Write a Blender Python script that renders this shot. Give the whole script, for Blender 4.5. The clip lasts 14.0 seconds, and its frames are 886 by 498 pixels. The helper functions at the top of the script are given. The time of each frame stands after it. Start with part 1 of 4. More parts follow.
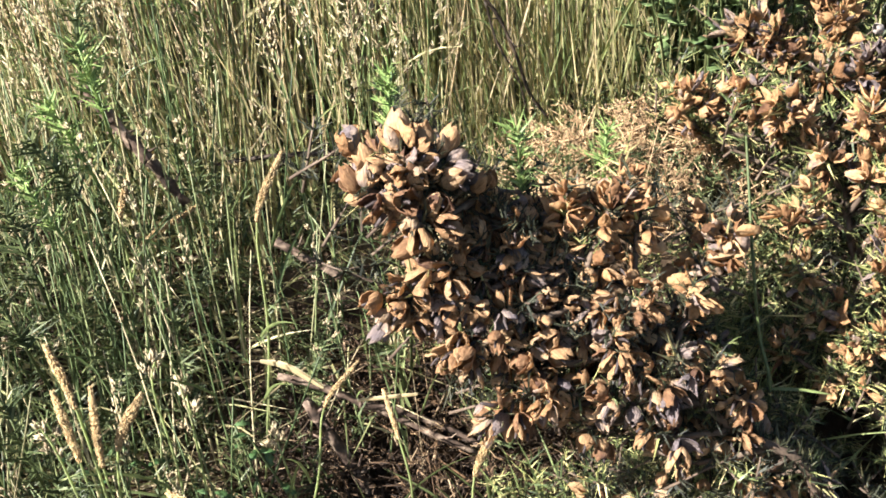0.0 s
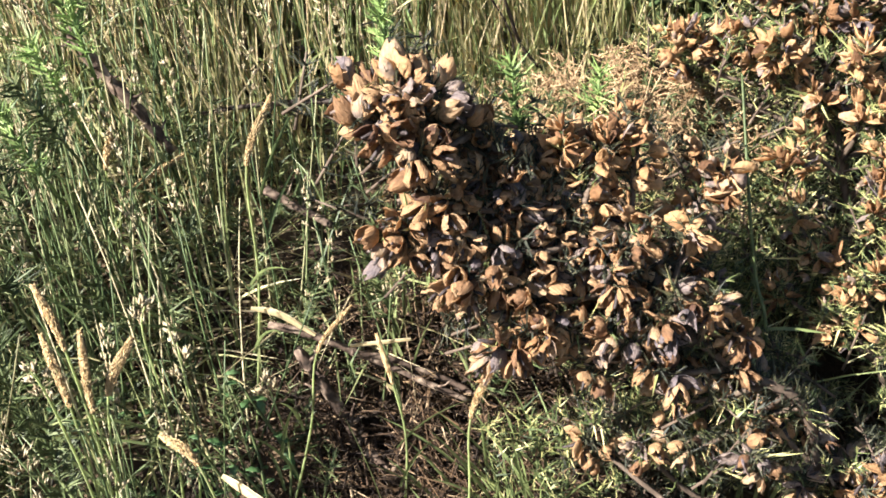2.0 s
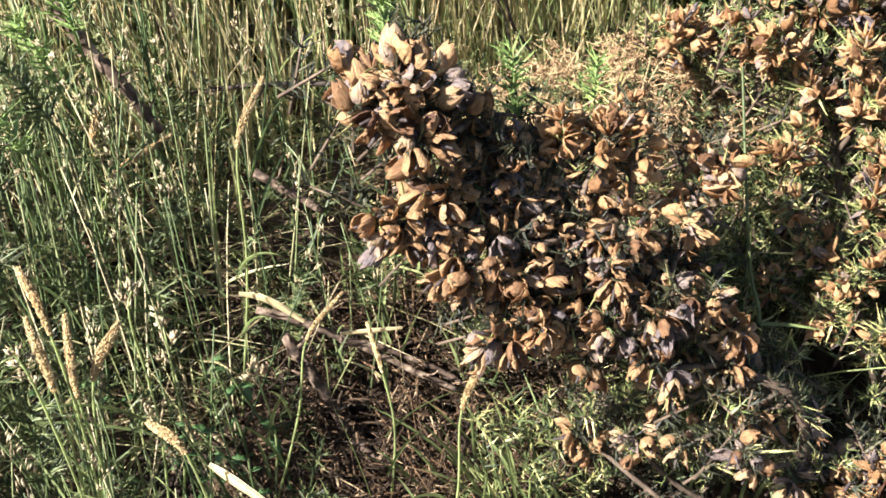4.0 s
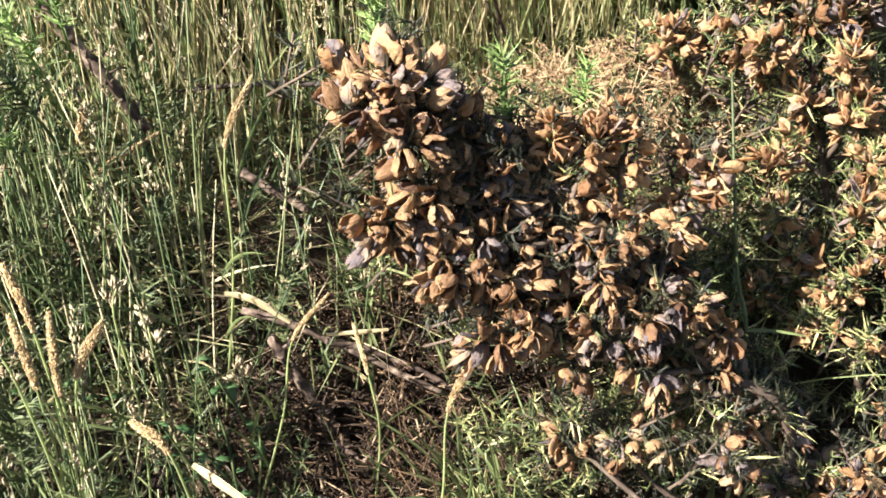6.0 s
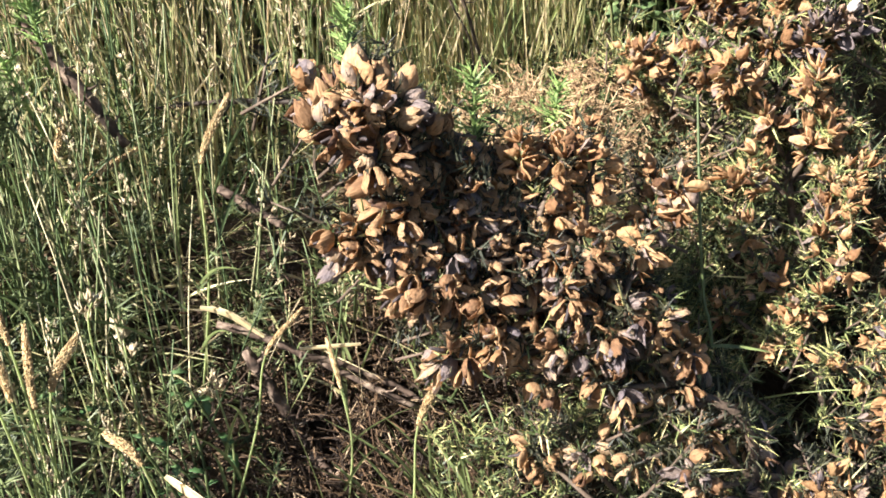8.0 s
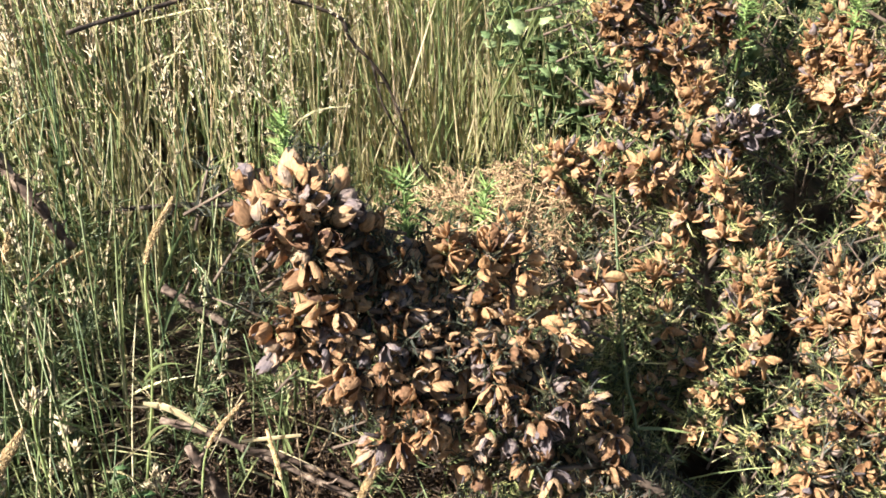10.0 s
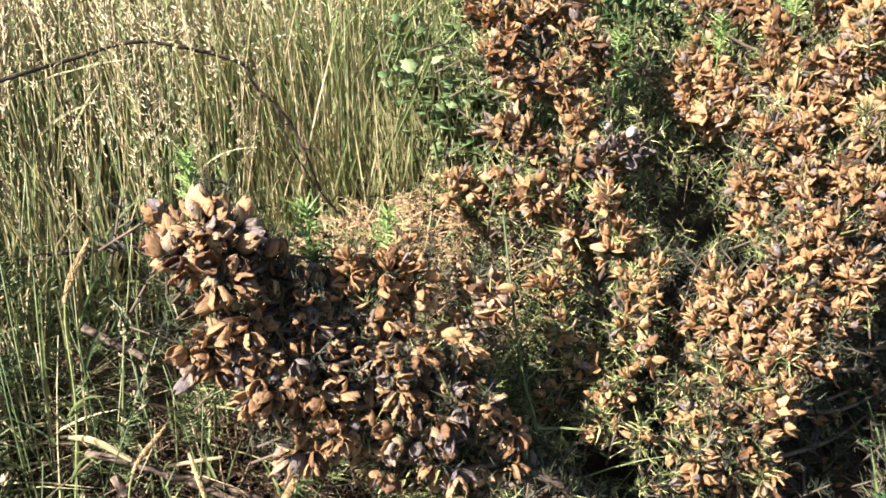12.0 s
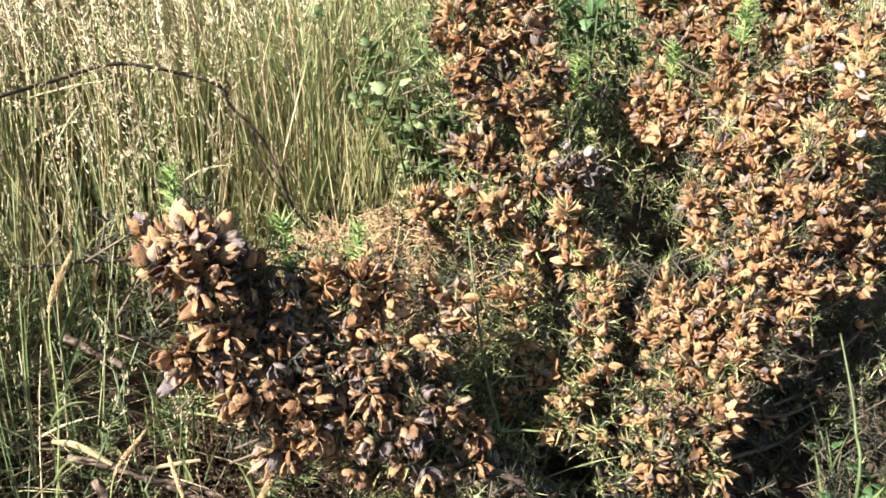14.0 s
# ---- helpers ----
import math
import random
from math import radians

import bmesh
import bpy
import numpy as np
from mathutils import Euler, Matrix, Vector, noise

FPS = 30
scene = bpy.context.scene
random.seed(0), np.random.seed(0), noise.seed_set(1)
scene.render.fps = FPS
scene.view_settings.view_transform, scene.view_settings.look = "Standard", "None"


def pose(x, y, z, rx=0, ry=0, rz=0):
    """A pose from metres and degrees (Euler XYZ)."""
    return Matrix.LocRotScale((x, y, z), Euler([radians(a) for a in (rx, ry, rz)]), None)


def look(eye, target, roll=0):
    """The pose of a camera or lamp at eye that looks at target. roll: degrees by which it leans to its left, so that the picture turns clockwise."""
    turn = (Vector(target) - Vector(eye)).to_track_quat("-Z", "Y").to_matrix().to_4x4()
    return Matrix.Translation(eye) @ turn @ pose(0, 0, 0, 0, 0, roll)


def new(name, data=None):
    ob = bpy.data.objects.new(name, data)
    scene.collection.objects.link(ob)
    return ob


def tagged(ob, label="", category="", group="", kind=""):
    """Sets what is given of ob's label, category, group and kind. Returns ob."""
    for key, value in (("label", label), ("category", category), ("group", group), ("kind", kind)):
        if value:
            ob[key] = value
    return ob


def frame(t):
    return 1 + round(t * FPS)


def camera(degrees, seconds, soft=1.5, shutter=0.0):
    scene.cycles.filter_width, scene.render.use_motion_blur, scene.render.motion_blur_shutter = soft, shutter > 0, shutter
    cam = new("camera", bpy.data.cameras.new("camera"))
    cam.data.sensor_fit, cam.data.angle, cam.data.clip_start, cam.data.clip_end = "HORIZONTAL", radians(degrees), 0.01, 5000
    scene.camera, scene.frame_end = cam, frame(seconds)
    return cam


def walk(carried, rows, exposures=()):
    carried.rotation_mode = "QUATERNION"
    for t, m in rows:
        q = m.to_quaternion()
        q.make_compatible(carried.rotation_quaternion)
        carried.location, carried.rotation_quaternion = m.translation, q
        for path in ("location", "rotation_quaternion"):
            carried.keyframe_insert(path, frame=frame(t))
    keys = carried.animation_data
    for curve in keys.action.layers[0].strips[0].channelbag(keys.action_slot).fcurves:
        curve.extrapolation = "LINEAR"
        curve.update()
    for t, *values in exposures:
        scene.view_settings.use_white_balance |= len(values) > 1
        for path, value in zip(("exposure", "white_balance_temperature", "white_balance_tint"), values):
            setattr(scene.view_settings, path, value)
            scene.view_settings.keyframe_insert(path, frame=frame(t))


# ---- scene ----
cam = camera(46.0, 14.0, soft=1.7)
PATH = [
    (0, (0.0019, 0.0008, 0.5316), (0.0019, 0.8842, 0.0630), 0.01),
    (0.5, (0.0041, -0.0017, 0.5223), (0.0029, 0.8822, 0.0546), -0.27),
    (1, (0.0012, -0.0031, 0.5156), (0.0060, 0.8782, 0.0431), -0.35),
    (1.5, (-0.0054, -0.0029, 0.5098), (0.0086, 0.8752, 0.0315), -0.06),
    (2, (-0.0079, -0.0035, 0.5064), (0.0128, 0.8707, 0.0212), 0.28),
    (4.5, (-0.0189, 0.0079, 0.5050), (0.0261, 0.8725, 0.0045), 2.38),
    (5, (-0.0162, 0.0073, 0.5033), (0.0298, 0.8727, 0.0042), 2.53),
    (5.5, (-0.0186, 0.0066, 0.5021), (0.0324, 0.8730, 0.0054), 2.85),
    (6, (-0.0197, 0.0079, 0.5031), (0.0375, 0.8745, 0.0074), 3.30),
    (6.5, (-0.0149, 0.0059, 0.5044), (0.0421, 0.8738, 0.0109), 3.36),
    (7, (-0.0129, 0.0030, 0.5030), (0.0471, 0.8735, 0.0146), 3.47),
    (9.5, (-0.0083, -0.0262, 0.5202), (0.0931, 0.8719, 0.0924), 4.50),
    (10, (-0.0049, -0.0396, 0.5188), (0.1118, 0.8748, 0.1313), 4.17),
    (10.5, (-0.0061, -0.0525, 0.5187), (0.1287, 0.8681, 0.1521), 3.94),
    (11, (-0.0038, -0.0682, 0.5151), (0.1544, 0.8535, 0.1609), 3.44),
    (11.5, (0.0041, -0.0832, 0.5186), (0.1782, 0.8372, 0.1686), 2.74),
    (12, (0.0064, -0.0966, 0.5238), (0.1906, 0.8244, 0.1805), 2.46),
    (12.5, (0.0038, -0.1070, 0.5251), (0.1962, 0.8141, 0.1865), 2.52),
    (13, (0.0022, -0.1171, 0.5280), (0.2044, 0.8036, 0.1945), 2.81),
    (13.5, (-0.0018, -0.1269, 0.5308), (0.2090, 0.7936, 0.2019), 2.99),
    (14, (-0.0046, -0.1387, 0.5328), (0.2133, 0.7821, 0.2095), 3.12),
]
walk(cam, [(t, look(eye, target, roll)) for t, eye, target, roll in PATH])

# ---- world, sun, exposure ----
SUN = Vector((-0.70, -0.36, 0.57)).normalized()          # the way towards the sun
world = bpy.data.worlds.new("sky")
scene.world = world
world.use_nodes = True
wt = world.node_tree
sky = wt.nodes.new("ShaderNodeTexSky")
sky.sky_type, sky.sun_disc = "NISHITA", False
sky.sun_elevation, sky.sun_rotation = math.asin(SUN.z), math.atan2(SUN.x, SUN.y)
wt.links.new(sky.outputs[0], wt.nodes["Background"].inputs[0])
wt.nodes["Background"].inputs[1].default_value = 0.041
sun = new("sun", bpy.data.lights.new("sun", "SUN"))
sun.data.energy, sun.data.angle, sun.data.color = 4.8, radians(0.55), (1.0, 0.95, 0.91)
sun.matrix_world = look(SUN * 20, (0, 0, 0))
scene.view_settings.exposure = 2.31


# ---- materials ----
def material(name, stops, scale=60.0, rough=0.6, see=0.0, source="island", bump=0.15, blotch=8.0, stretch=(1, 1, 1), spec=0.3, mixing=0.35):
    """A surface whose pieces differ in colour along the stops, with grain and stains; see: how much light passes through it."""
    mat = bpy.data.materials.new(name)
    mat.use_nodes = True
    nt = mat.node_tree
    n, link = nt.nodes, nt.links.new
    bsdf = n["Principled BSDF"]
    out = n["Material Output"]
    coord = n.new("ShaderNodeTexCoord")
    mapping = n.new("ShaderNodeMapping")
    mapping.inputs["Scale"].default_value = stretch
    link(coord.outputs["Object"], mapping.inputs[0])
    fine, wide = n.new("ShaderNodeTexNoise"), n.new("ShaderNodeTexNoise")
    fine.inputs["Scale"].default_value, fine.inputs["Detail"].default_value = scale, 4
    wide.inputs["Scale"].default_value, wide.inputs["Detail"].default_value = blotch, 3
    link(mapping.outputs[0], fine.inputs[0])
    link(coord.outputs["Object"], wide.inputs[0])
    if source == "island":
        pick = n.new("ShaderNodeNewGeometry").outputs["Random Per Island"]
    elif source == "object":
        pick = n.new("ShaderNodeObjectInfo").outputs["Random"]
    else:
        pick = wide.outputs[0]
    ramp = n.new("ShaderNodeValToRGB")
    while len(ramp.color_ramp.elements) < len(stops):
        ramp.color_ramp.elements.new(0.5)
    for e, (at, c) in zip(ramp.color_ramp.elements, stops):
        e.position, e.color = at, (*c, 1)
    # the wide noise shifts the pick, the fine one lightens and darkens the colour
    shift = n.new("ShaderNodeMath")
    shift.operation = "MULTIPLY_ADD"
    link(wide.outputs[0], shift.inputs[0])
    shift.inputs[1].default_value = mixing
    centre = n.new("ShaderNodeMath")
    centre.operation = "SUBTRACT"
    link(pick, centre.inputs[0])
    centre.inputs[1].default_value = mixing * 0.5
    link(centre.outputs[0], shift.inputs[2])
    link(shift.outputs[0], ramp.inputs[0])
    spread = n.new("ShaderNodeMapRange")
    spread.inputs["From Min"].default_value, spread.inputs["From Max"].default_value = 0.3, 0.7
    spread.inputs["To Min"].default_value, spread.inputs["To Max"].default_value = 0.65, 1.3
    link(fine.outputs[0], spread.inputs[0])
    tint = n.new("ShaderNodeVectorMath")
    tint.operation = "SCALE"
    link(ramp.outputs[0], tint.inputs[0])
    link(spread.outputs[0], tint.inputs["Scale"])
    link(tint.outputs[0], bsdf.inputs["Base Color"])
    bsdf.inputs["Roughness"].default_value = rough
    bsdf.inputs["Specular IOR Level"].default_value = spec
    if bump:
        b = n.new("ShaderNodeBump")
        b.inputs["Strength"].default_value, b.inputs["Distance"].default_value = bump, 0.002
        link(fine.outputs[0], b.inputs["Height"])
        link(b.outputs[0], bsdf.inputs["Normal"])
    if see:
        thin, mix = n.new("ShaderNodeBsdfTranslucent"), n.new("ShaderNodeMixShader")
        link(tint.outputs[0], thin.inputs[0])
        mix.inputs[0].default_value = see
        link(bsdf.outputs[0], mix.inputs[1])
        link(thin.outputs[0], mix.inputs[2])
        link(mix.outputs[0], out.inputs[0])
    return mat


HUSK = [(0.0, (0.12, 0.066, 0.046)), (0.12, (0.27, 0.150, 0.080)), (0.30, (0.43, 0.258, 0.133)), (0.58, (0.51, 0.328, 0.176)), (0.77, (0.52, 0.362, 0.218)), (0.86, (0.35, 0.27, 0.225)), (1.0, (0.20, 0.166, 0.17))]
WARM_HUSK = [(0.0, (0.115, 0.059, 0.034)), (0.12, (0.26, 0.138, 0.066)), (0.32, (0.41, 0.236, 0.112)), (0.62, (0.49, 0.305, 0.151)), (0.83, (0.515, 0.348, 0.198)), (0.92, (0.335, 0.252, 0.20)), (1.0, (0.19, 0.157, 0.158))]
POD = material("papery pod", HUSK, scale=360, rough=0.72, see=0.46, source="object", bump=0.9, blotch=120, stretch=(2.6, 2.6, 0.22), spec=0.2, mixing=0.5)
POD_WARM = material("orange papery pod", WARM_HUSK, scale=360, rough=0.72, see=0.46, source="object", bump=0.9, blotch=120, stretch=(2.6, 2.6, 0.22), spec=0.2, mixing=0.45)
POD_GREY = material("weathered pod", [(0.0, (0.05, 0.038, 0.038)), (0.5, (0.11, 0.088, 0.086)), (1.0, (0.28, 0.18, 0.11))],
                    scale=260, rough=0.6, see=0.1, source="object", bump=0.25, blotch=70, stretch=(2.2, 2.2, 0.35))
POD_WHITE = material("bleached pod", [(0.0, (0.26, 0.225, 0.20)), (1.0, (0.36, 0.325, 0.30))], scale=300, rough=0.6, see=0.15, source="object", bump=0.3, blotch=80)
POD_JOINED = material("papery pod of a bunch", WARM_HUSK, scale=330, rough=0.72, see=0.46, bump=0.8, blotch=90, spec=0.2, mixing=0.4)
HAIRY = material("hairy inner pod", [(0.3, (0.022, 0.016, 0.015)), (0.55, (0.055, 0.042, 0.040)), (0.78, (0.16, 0.14, 0.14))], scale=500, rough=0.6, source="noise", bump=0.5, blotch=160, mixing=0.0)
SPINE = material("gorse spine", [(0.0, (0.020, 0.030, 0.013)), (0.35, (0.058, 0.080, 0.030)), (0.62, (0.14, 0.165, 0.060)), (0.84, (0.30, 0.285, 0.11)), (1.0, (0.48, 0.41, 0.20))],
                 scale=120, rough=0.5, see=0.08, bump=0, blotch=25, mixing=0.3)
# darker copy of SPINE; puts the shade inside the bush into colour
SPINE_SHADED = material("shaded gorse spine", [(0.0, (0.010, 0.012, 0.008)), (0.6, (0.028, 0.032, 0.018)), (1.0, (0.075, 0.07, 0.035))], scale=120, rough=0.6, bump=0, blotch=25)
SPINE_PALE = material("pale gorse spine", [(0.0, (0.12, 0.14, 0.05)), (0.5, (0.26, 0.27, 0.10)), (1.0, (0.45, 0.40, 0.19))], scale=120, rough=0.45, see=0.1, bump=0, blotch=25)
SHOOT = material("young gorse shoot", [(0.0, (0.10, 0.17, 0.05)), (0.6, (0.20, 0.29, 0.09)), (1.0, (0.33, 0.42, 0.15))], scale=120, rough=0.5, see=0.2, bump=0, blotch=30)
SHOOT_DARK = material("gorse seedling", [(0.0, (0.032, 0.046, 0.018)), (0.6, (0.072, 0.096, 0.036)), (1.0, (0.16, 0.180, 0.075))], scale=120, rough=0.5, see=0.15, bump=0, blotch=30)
DEAD = material("dead gorse needle", [(0.0, (0.13, 0.080, 0.042)), (0.5, (0.31, 0.200, 0.105)), (1.0, (0.48, 0.35, 0.20))], scale=120, rough=0.7, see=0.05, bump=0, blotch=20)
BARK = material("gorse bark", [(0.0, (0.035, 0.025, 0.018)), (0.5, (0.085, 0.06, 0.042)), (1.0, (0.19, 0.15, 0.11))], scale=180, rough=0.85, source="noise", bump=0.7, blotch=60, stretch=(1, 1, 0.5), mixing=0.0)
DARK_BARK = material("dead bramble bark", [(0.3, (0.012, 0.009, 0.007)), (0.55, (0.038, 0.026, 0.018)), (0.78, (0.13, 0.095, 0.066))], scale=240, rough=0.7, source="noise", bump=0.6, blotch=80, mixing=0.0)
GREY_WOOD = material("weathered wood", [(0.3, (0.024, 0.016, 0.011)), (0.5, (0.080, 0.053, 0.038)), (0.70, (0.29, 0.22, 0.16))], scale=200, rough=0.85, source="noise", bump=0.8, blotch=90, mixing=0.0)
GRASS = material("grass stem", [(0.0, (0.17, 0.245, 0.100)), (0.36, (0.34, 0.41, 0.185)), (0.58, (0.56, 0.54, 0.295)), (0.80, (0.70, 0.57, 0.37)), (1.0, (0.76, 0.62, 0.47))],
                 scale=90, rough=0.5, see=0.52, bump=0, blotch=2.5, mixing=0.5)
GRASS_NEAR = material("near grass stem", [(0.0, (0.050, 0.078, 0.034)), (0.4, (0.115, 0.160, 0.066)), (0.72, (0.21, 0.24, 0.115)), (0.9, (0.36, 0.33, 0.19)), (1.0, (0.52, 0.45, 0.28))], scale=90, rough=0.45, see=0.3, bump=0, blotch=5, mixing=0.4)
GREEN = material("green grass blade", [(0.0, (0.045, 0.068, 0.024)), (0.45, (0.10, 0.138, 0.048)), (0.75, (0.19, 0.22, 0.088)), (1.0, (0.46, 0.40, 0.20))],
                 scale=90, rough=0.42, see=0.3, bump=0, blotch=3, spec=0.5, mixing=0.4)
# a paler range than GREEN
LIGHT_GREEN = material("pale grass blade", [(0.0, (0.125, 0.195, 0.070)), (0.4, (0.24, 0.325, 0.125)), (0.7, (0.40, 0.44, 0.20)), (1.0, (0.63, 0.55, 0.33))],
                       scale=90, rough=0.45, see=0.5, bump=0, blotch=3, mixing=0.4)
STRAW_GRASS = material("dry grass leaf", [(0.0, (0.20, 0.24, 0.095)), (0.35, (0.40, 0.40, 0.19)), (0.7, (0.60, 0.50, 0.285)), (1.0, (0.70, 0.58, 0.38))], scale=90, rough=0.55, see=0.56, bump=0, blotch=6, mixing=0.3)
SEED = material("grass seed head", [(0.0, (0.29, 0.215, 0.125)), (0.4, (0.41, 0.335, 0.205)), (0.75, (0.49, 0.425, 0.27)), (1.0, (0.54, 0.485, 0.345))],
                scale=150, rough=0.7, see=0.3, bump=0, blotch=4, mixing=0.4)
SEED_TAN = material("ripe seed head", [(0.0, (0.36, 0.23, 0.11)), (0.5, (0.55, 0.39, 0.19)), (1.0, (0.68, 0.54, 0.31))], scale=200, rough=0.7, see=0.25, bump=0, blotch=20)
STRAW = material("dry straw", [(0.0, (0.45, 0.33, 0.16)), (0.6, (0.62, 0.50, 0.28)), (1.0, (0.78, 0.70, 0.52))], scale=120, rough=0.55, see=0.15, bump=0.2, blotch=15, stretch=(1, 1, 0.3))
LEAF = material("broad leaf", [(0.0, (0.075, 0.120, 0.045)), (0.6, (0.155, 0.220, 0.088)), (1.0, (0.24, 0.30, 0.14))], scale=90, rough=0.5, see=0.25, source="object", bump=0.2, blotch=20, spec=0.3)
# LEAF's green made darker, with the gorse's shade worked into it
LEAF_DARK = material("leaf darkened for shade", [(0.0, (0.035, 0.075, 0.025)), (0.6, (0.06, 0.12, 0.042)), (1.0, (0.10, 0.17, 0.07))], scale=90, rough=0.45, see=0.2, source="object", bump=0.2, blotch=20)
SOIL = material("leaf litter soil", [(0.3, (0.020, 0.013, 0.009)), (0.5, (0.052, 0.034, 0.020)), (0.7, (0.11, 0.075, 0.042))], scale=140, rough=0.95, source="noise", bump=1.0, blotch=14, mixing=0.0)
LITTER = material("litter", [(0.0, (0.010, 0.006, 0.004)), (0.55, (0.042, 0.024, 0.012)), (0.90, (0.105, 0.062, 0.031)), (1.0, (0.30, 0.22, 0.135))], scale=120, rough=0.8, bump=0, blotch=20)


# ---- shape helpers ----
class Geo:
    """Points and faces of one mesh."""

    def __init__(self):
        self.v, self.f = [], []

    def add(self, points, faces):
        k = len(self.v)
        self.v.extend(points)
        self.f.extend([tuple(i + k for i in q) for q in faces])

    def mesh(self, name, mat, smooth=True):
        me = bpy.data.meshes.new(name)
        me.from_pydata([tuple(p) for p in self.v], [], self.f)
        me.materials.append(mat)
        if smooth:
            me.polygons.foreach_set("use_smooth", [True] * len(me.polygons))
        me.update()
        return me


def part(name, geo, mat, parent, label="", kind="", smooth=True):
    ob = new(name, geo.mesh(name, mat, smooth) if isinstance(geo, Geo) else geo)
    ob.parent = parent
    return tagged(ob, label, kind=kind)


def thing(name, label, category, group="", kind="", at=(0, 0, 0)):
    ob = tagged(new(name), label, category, group, kind)
    ob.location = at
    return ob


def across(d):
    d = Vector(d).normalized()
    a = d.cross(Vector((0, 0, 1)) if abs(d.z) < 0.9 else Vector((1, 0, 0))).normalized()
    return d, a, d.cross(a)


def smooth_line(points, steps=4):
    """Points on a curve through the given ones."""
    p = [Vector(q) for q in points]
    p = [2 * p[0] - p[1]] + p + [2 * p[-1] - p[-2]]
    out = []
    for a, b, c, d in zip(p, p[1:], p[2:], p[3:]):
        for k in range(steps):
            t = k / steps
            out.append(0.5 * (2 * b + (c - a) * t + (2 * a - 5 * b + 4 * c - d) * t * t + (3 * b - a - 3 * c + d) * t ** 3))
    return out + [p[-2]]


def tube(geo, line, radii, sides=6, rough=0.0, rng=random):
    """A tapered tube along a line with closed ends; rough: how uneven its girth is."""
    n = len(line)
    pts, faces = [], []
    _, a, b = across(line[1] - line[0])
    for i, q in enumerate(line):
        d = (line[min(i + 1, n - 1)] - line[max(i - 1, 0)]).normalized()
        a = (a - d * a.dot(d)).normalized()
        b = d.cross(a)
        r = radii[0] + (radii[1] - radii[0]) * i / (n - 1)
        for k in range(sides):
            w = 2 * math.pi * k / sides
            rr = r * (1 + rough * rng.uniform(-1, 1))
            pts.append(q + (a * math.cos(w) + b * math.sin(w)) * rr)
    for i in range(n - 1):
        for k in range(sides):
            j = (k + 1) % sides
            faces.append((i * sides + k, i * sides + j, (i + 1) * sides + j, (i + 1) * sides + k))
    faces.append(tuple(range(sides - 1, -1, -1)))
    faces.append(tuple((n - 1) * sides + k for k in range(sides)))
    geo.add(pts, faces)


def cone(geo, base, way, length, r):
    d, a, b = across(way)
    geo.add([base + a * r, base - a * r * 0.5 + b * r * 0.87, base - a * r * 0.5 - b * r * 0.87, base + d * length], [(0, 1, 3), (1, 2, 3), (2, 0, 3)])


def grain(geo, base, way, length, width):
    """A spikelet or seed: a long double cone."""
    d, a, b = across(way)
    m = base + d * length * 0.42
    geo.add([base, m + a * width, m - a * width * 0.5 + b * width * 0.87, m - a * width * 0.5 - b * width * 0.87, base + d * length],
            [(0, 2, 1), (0, 3, 2), (0, 1, 3), (1, 2, 4), (2, 3, 4), (3, 1, 4)])


def blade(geo, base, way, length, width, bend, segs=5):
    """A folded grass leaf that bends over by the vector bend towards its tip."""
    d, a, b = across(way)
    a = (a * math.cos(width * 9000) + b * math.sin(width * 9000)).normalized()
    pts, faces = [], []
    for i in range(segs):
        t = i / segs
        c = base + d * length * t + bend * t * t
        w = width * (0.55 + 1.2 * t - 1.55 * t * t) * (1 - 0.25 * t)
        fold = d.cross(a) * w * 0.5
        pts += [c - a * w + fold, c, c + a * w + fold]
    pts.append(base + d * length + bend)
    for i in range(segs - 1):
        k = 3 * i
        faces += [(k, k + 1, k + 4, k + 3), (k + 1, k + 2, k + 5, k + 4)]
    k = 3 * (segs - 1)
    faces += [(k, k + 1, k + 3), (k + 1, k + 2, k + 3)]
    geo.add(pts, faces)


def ground_height(x, y):
    """The bank: nearly level at the camera, steep under the gorse, then rising gently to a far ridge."""
    ys = (-60, -1.0, 0.3, 0.5, 0.6, 0.68, 0.78, 0.9, 1.1, 1.5, 2.5, 5, 12, 60, 300)
    zs = (-1.5, -0.16, -0.12, -0.07, 0.0, 0.06, 0.12, 0.18, 0.235, 0.30, 0.45, 0.85, 1.9, 4.5, 6.0)
    z = float(np.interp(y, ys, zs))
    return z + 0.035 * noise.noise((x * 3, y * 3, 0.3)) * min(1, abs(y) + 0.3) + 0.012 * noise.noise((x * 14, y * 14, 2.0))


# ---- the ground ----
def build_ground():
    def spread(lo, hi, fine_lo, fine_hi, step):
        inner = list(np.arange(fine_lo, fine_hi + 1e-6, step))
        outer = [1.6 ** k * step for k in range(1, 40)]
        left, right, a = [], [], fine_lo
        for s in outer:
            a -= s
            left.append(max(a, lo))
            if a <= lo:
                break
        a = fine_hi
        for s in outer:
            a += s
            right.append(min(a, hi))
            if a >= hi:
                break
        return left[::-1] + inner + right
    xs, ys = spread(-300, 300, -0.8, 1.2, 0.02), spread(-60, 300, 0.2, 1.8, 0.02)
    g = Geo()
    g.v = [Vector((x, y, ground_height(x, y))) for y in ys for x in xs]
    w = len(xs)
    g.f = [(j * w + i, j * w + i + 1, (j + 1) * w + i + 1, (j + 1) * w + i) for j in range(len(ys) - 1) for i in range(w - 1)]
    ob = new("ground", g.mesh("ground", SOIL))
    tagged(ob, "dark soil bank strewn with dry brown litter under grass", "ground", kind="structure")


build_ground()


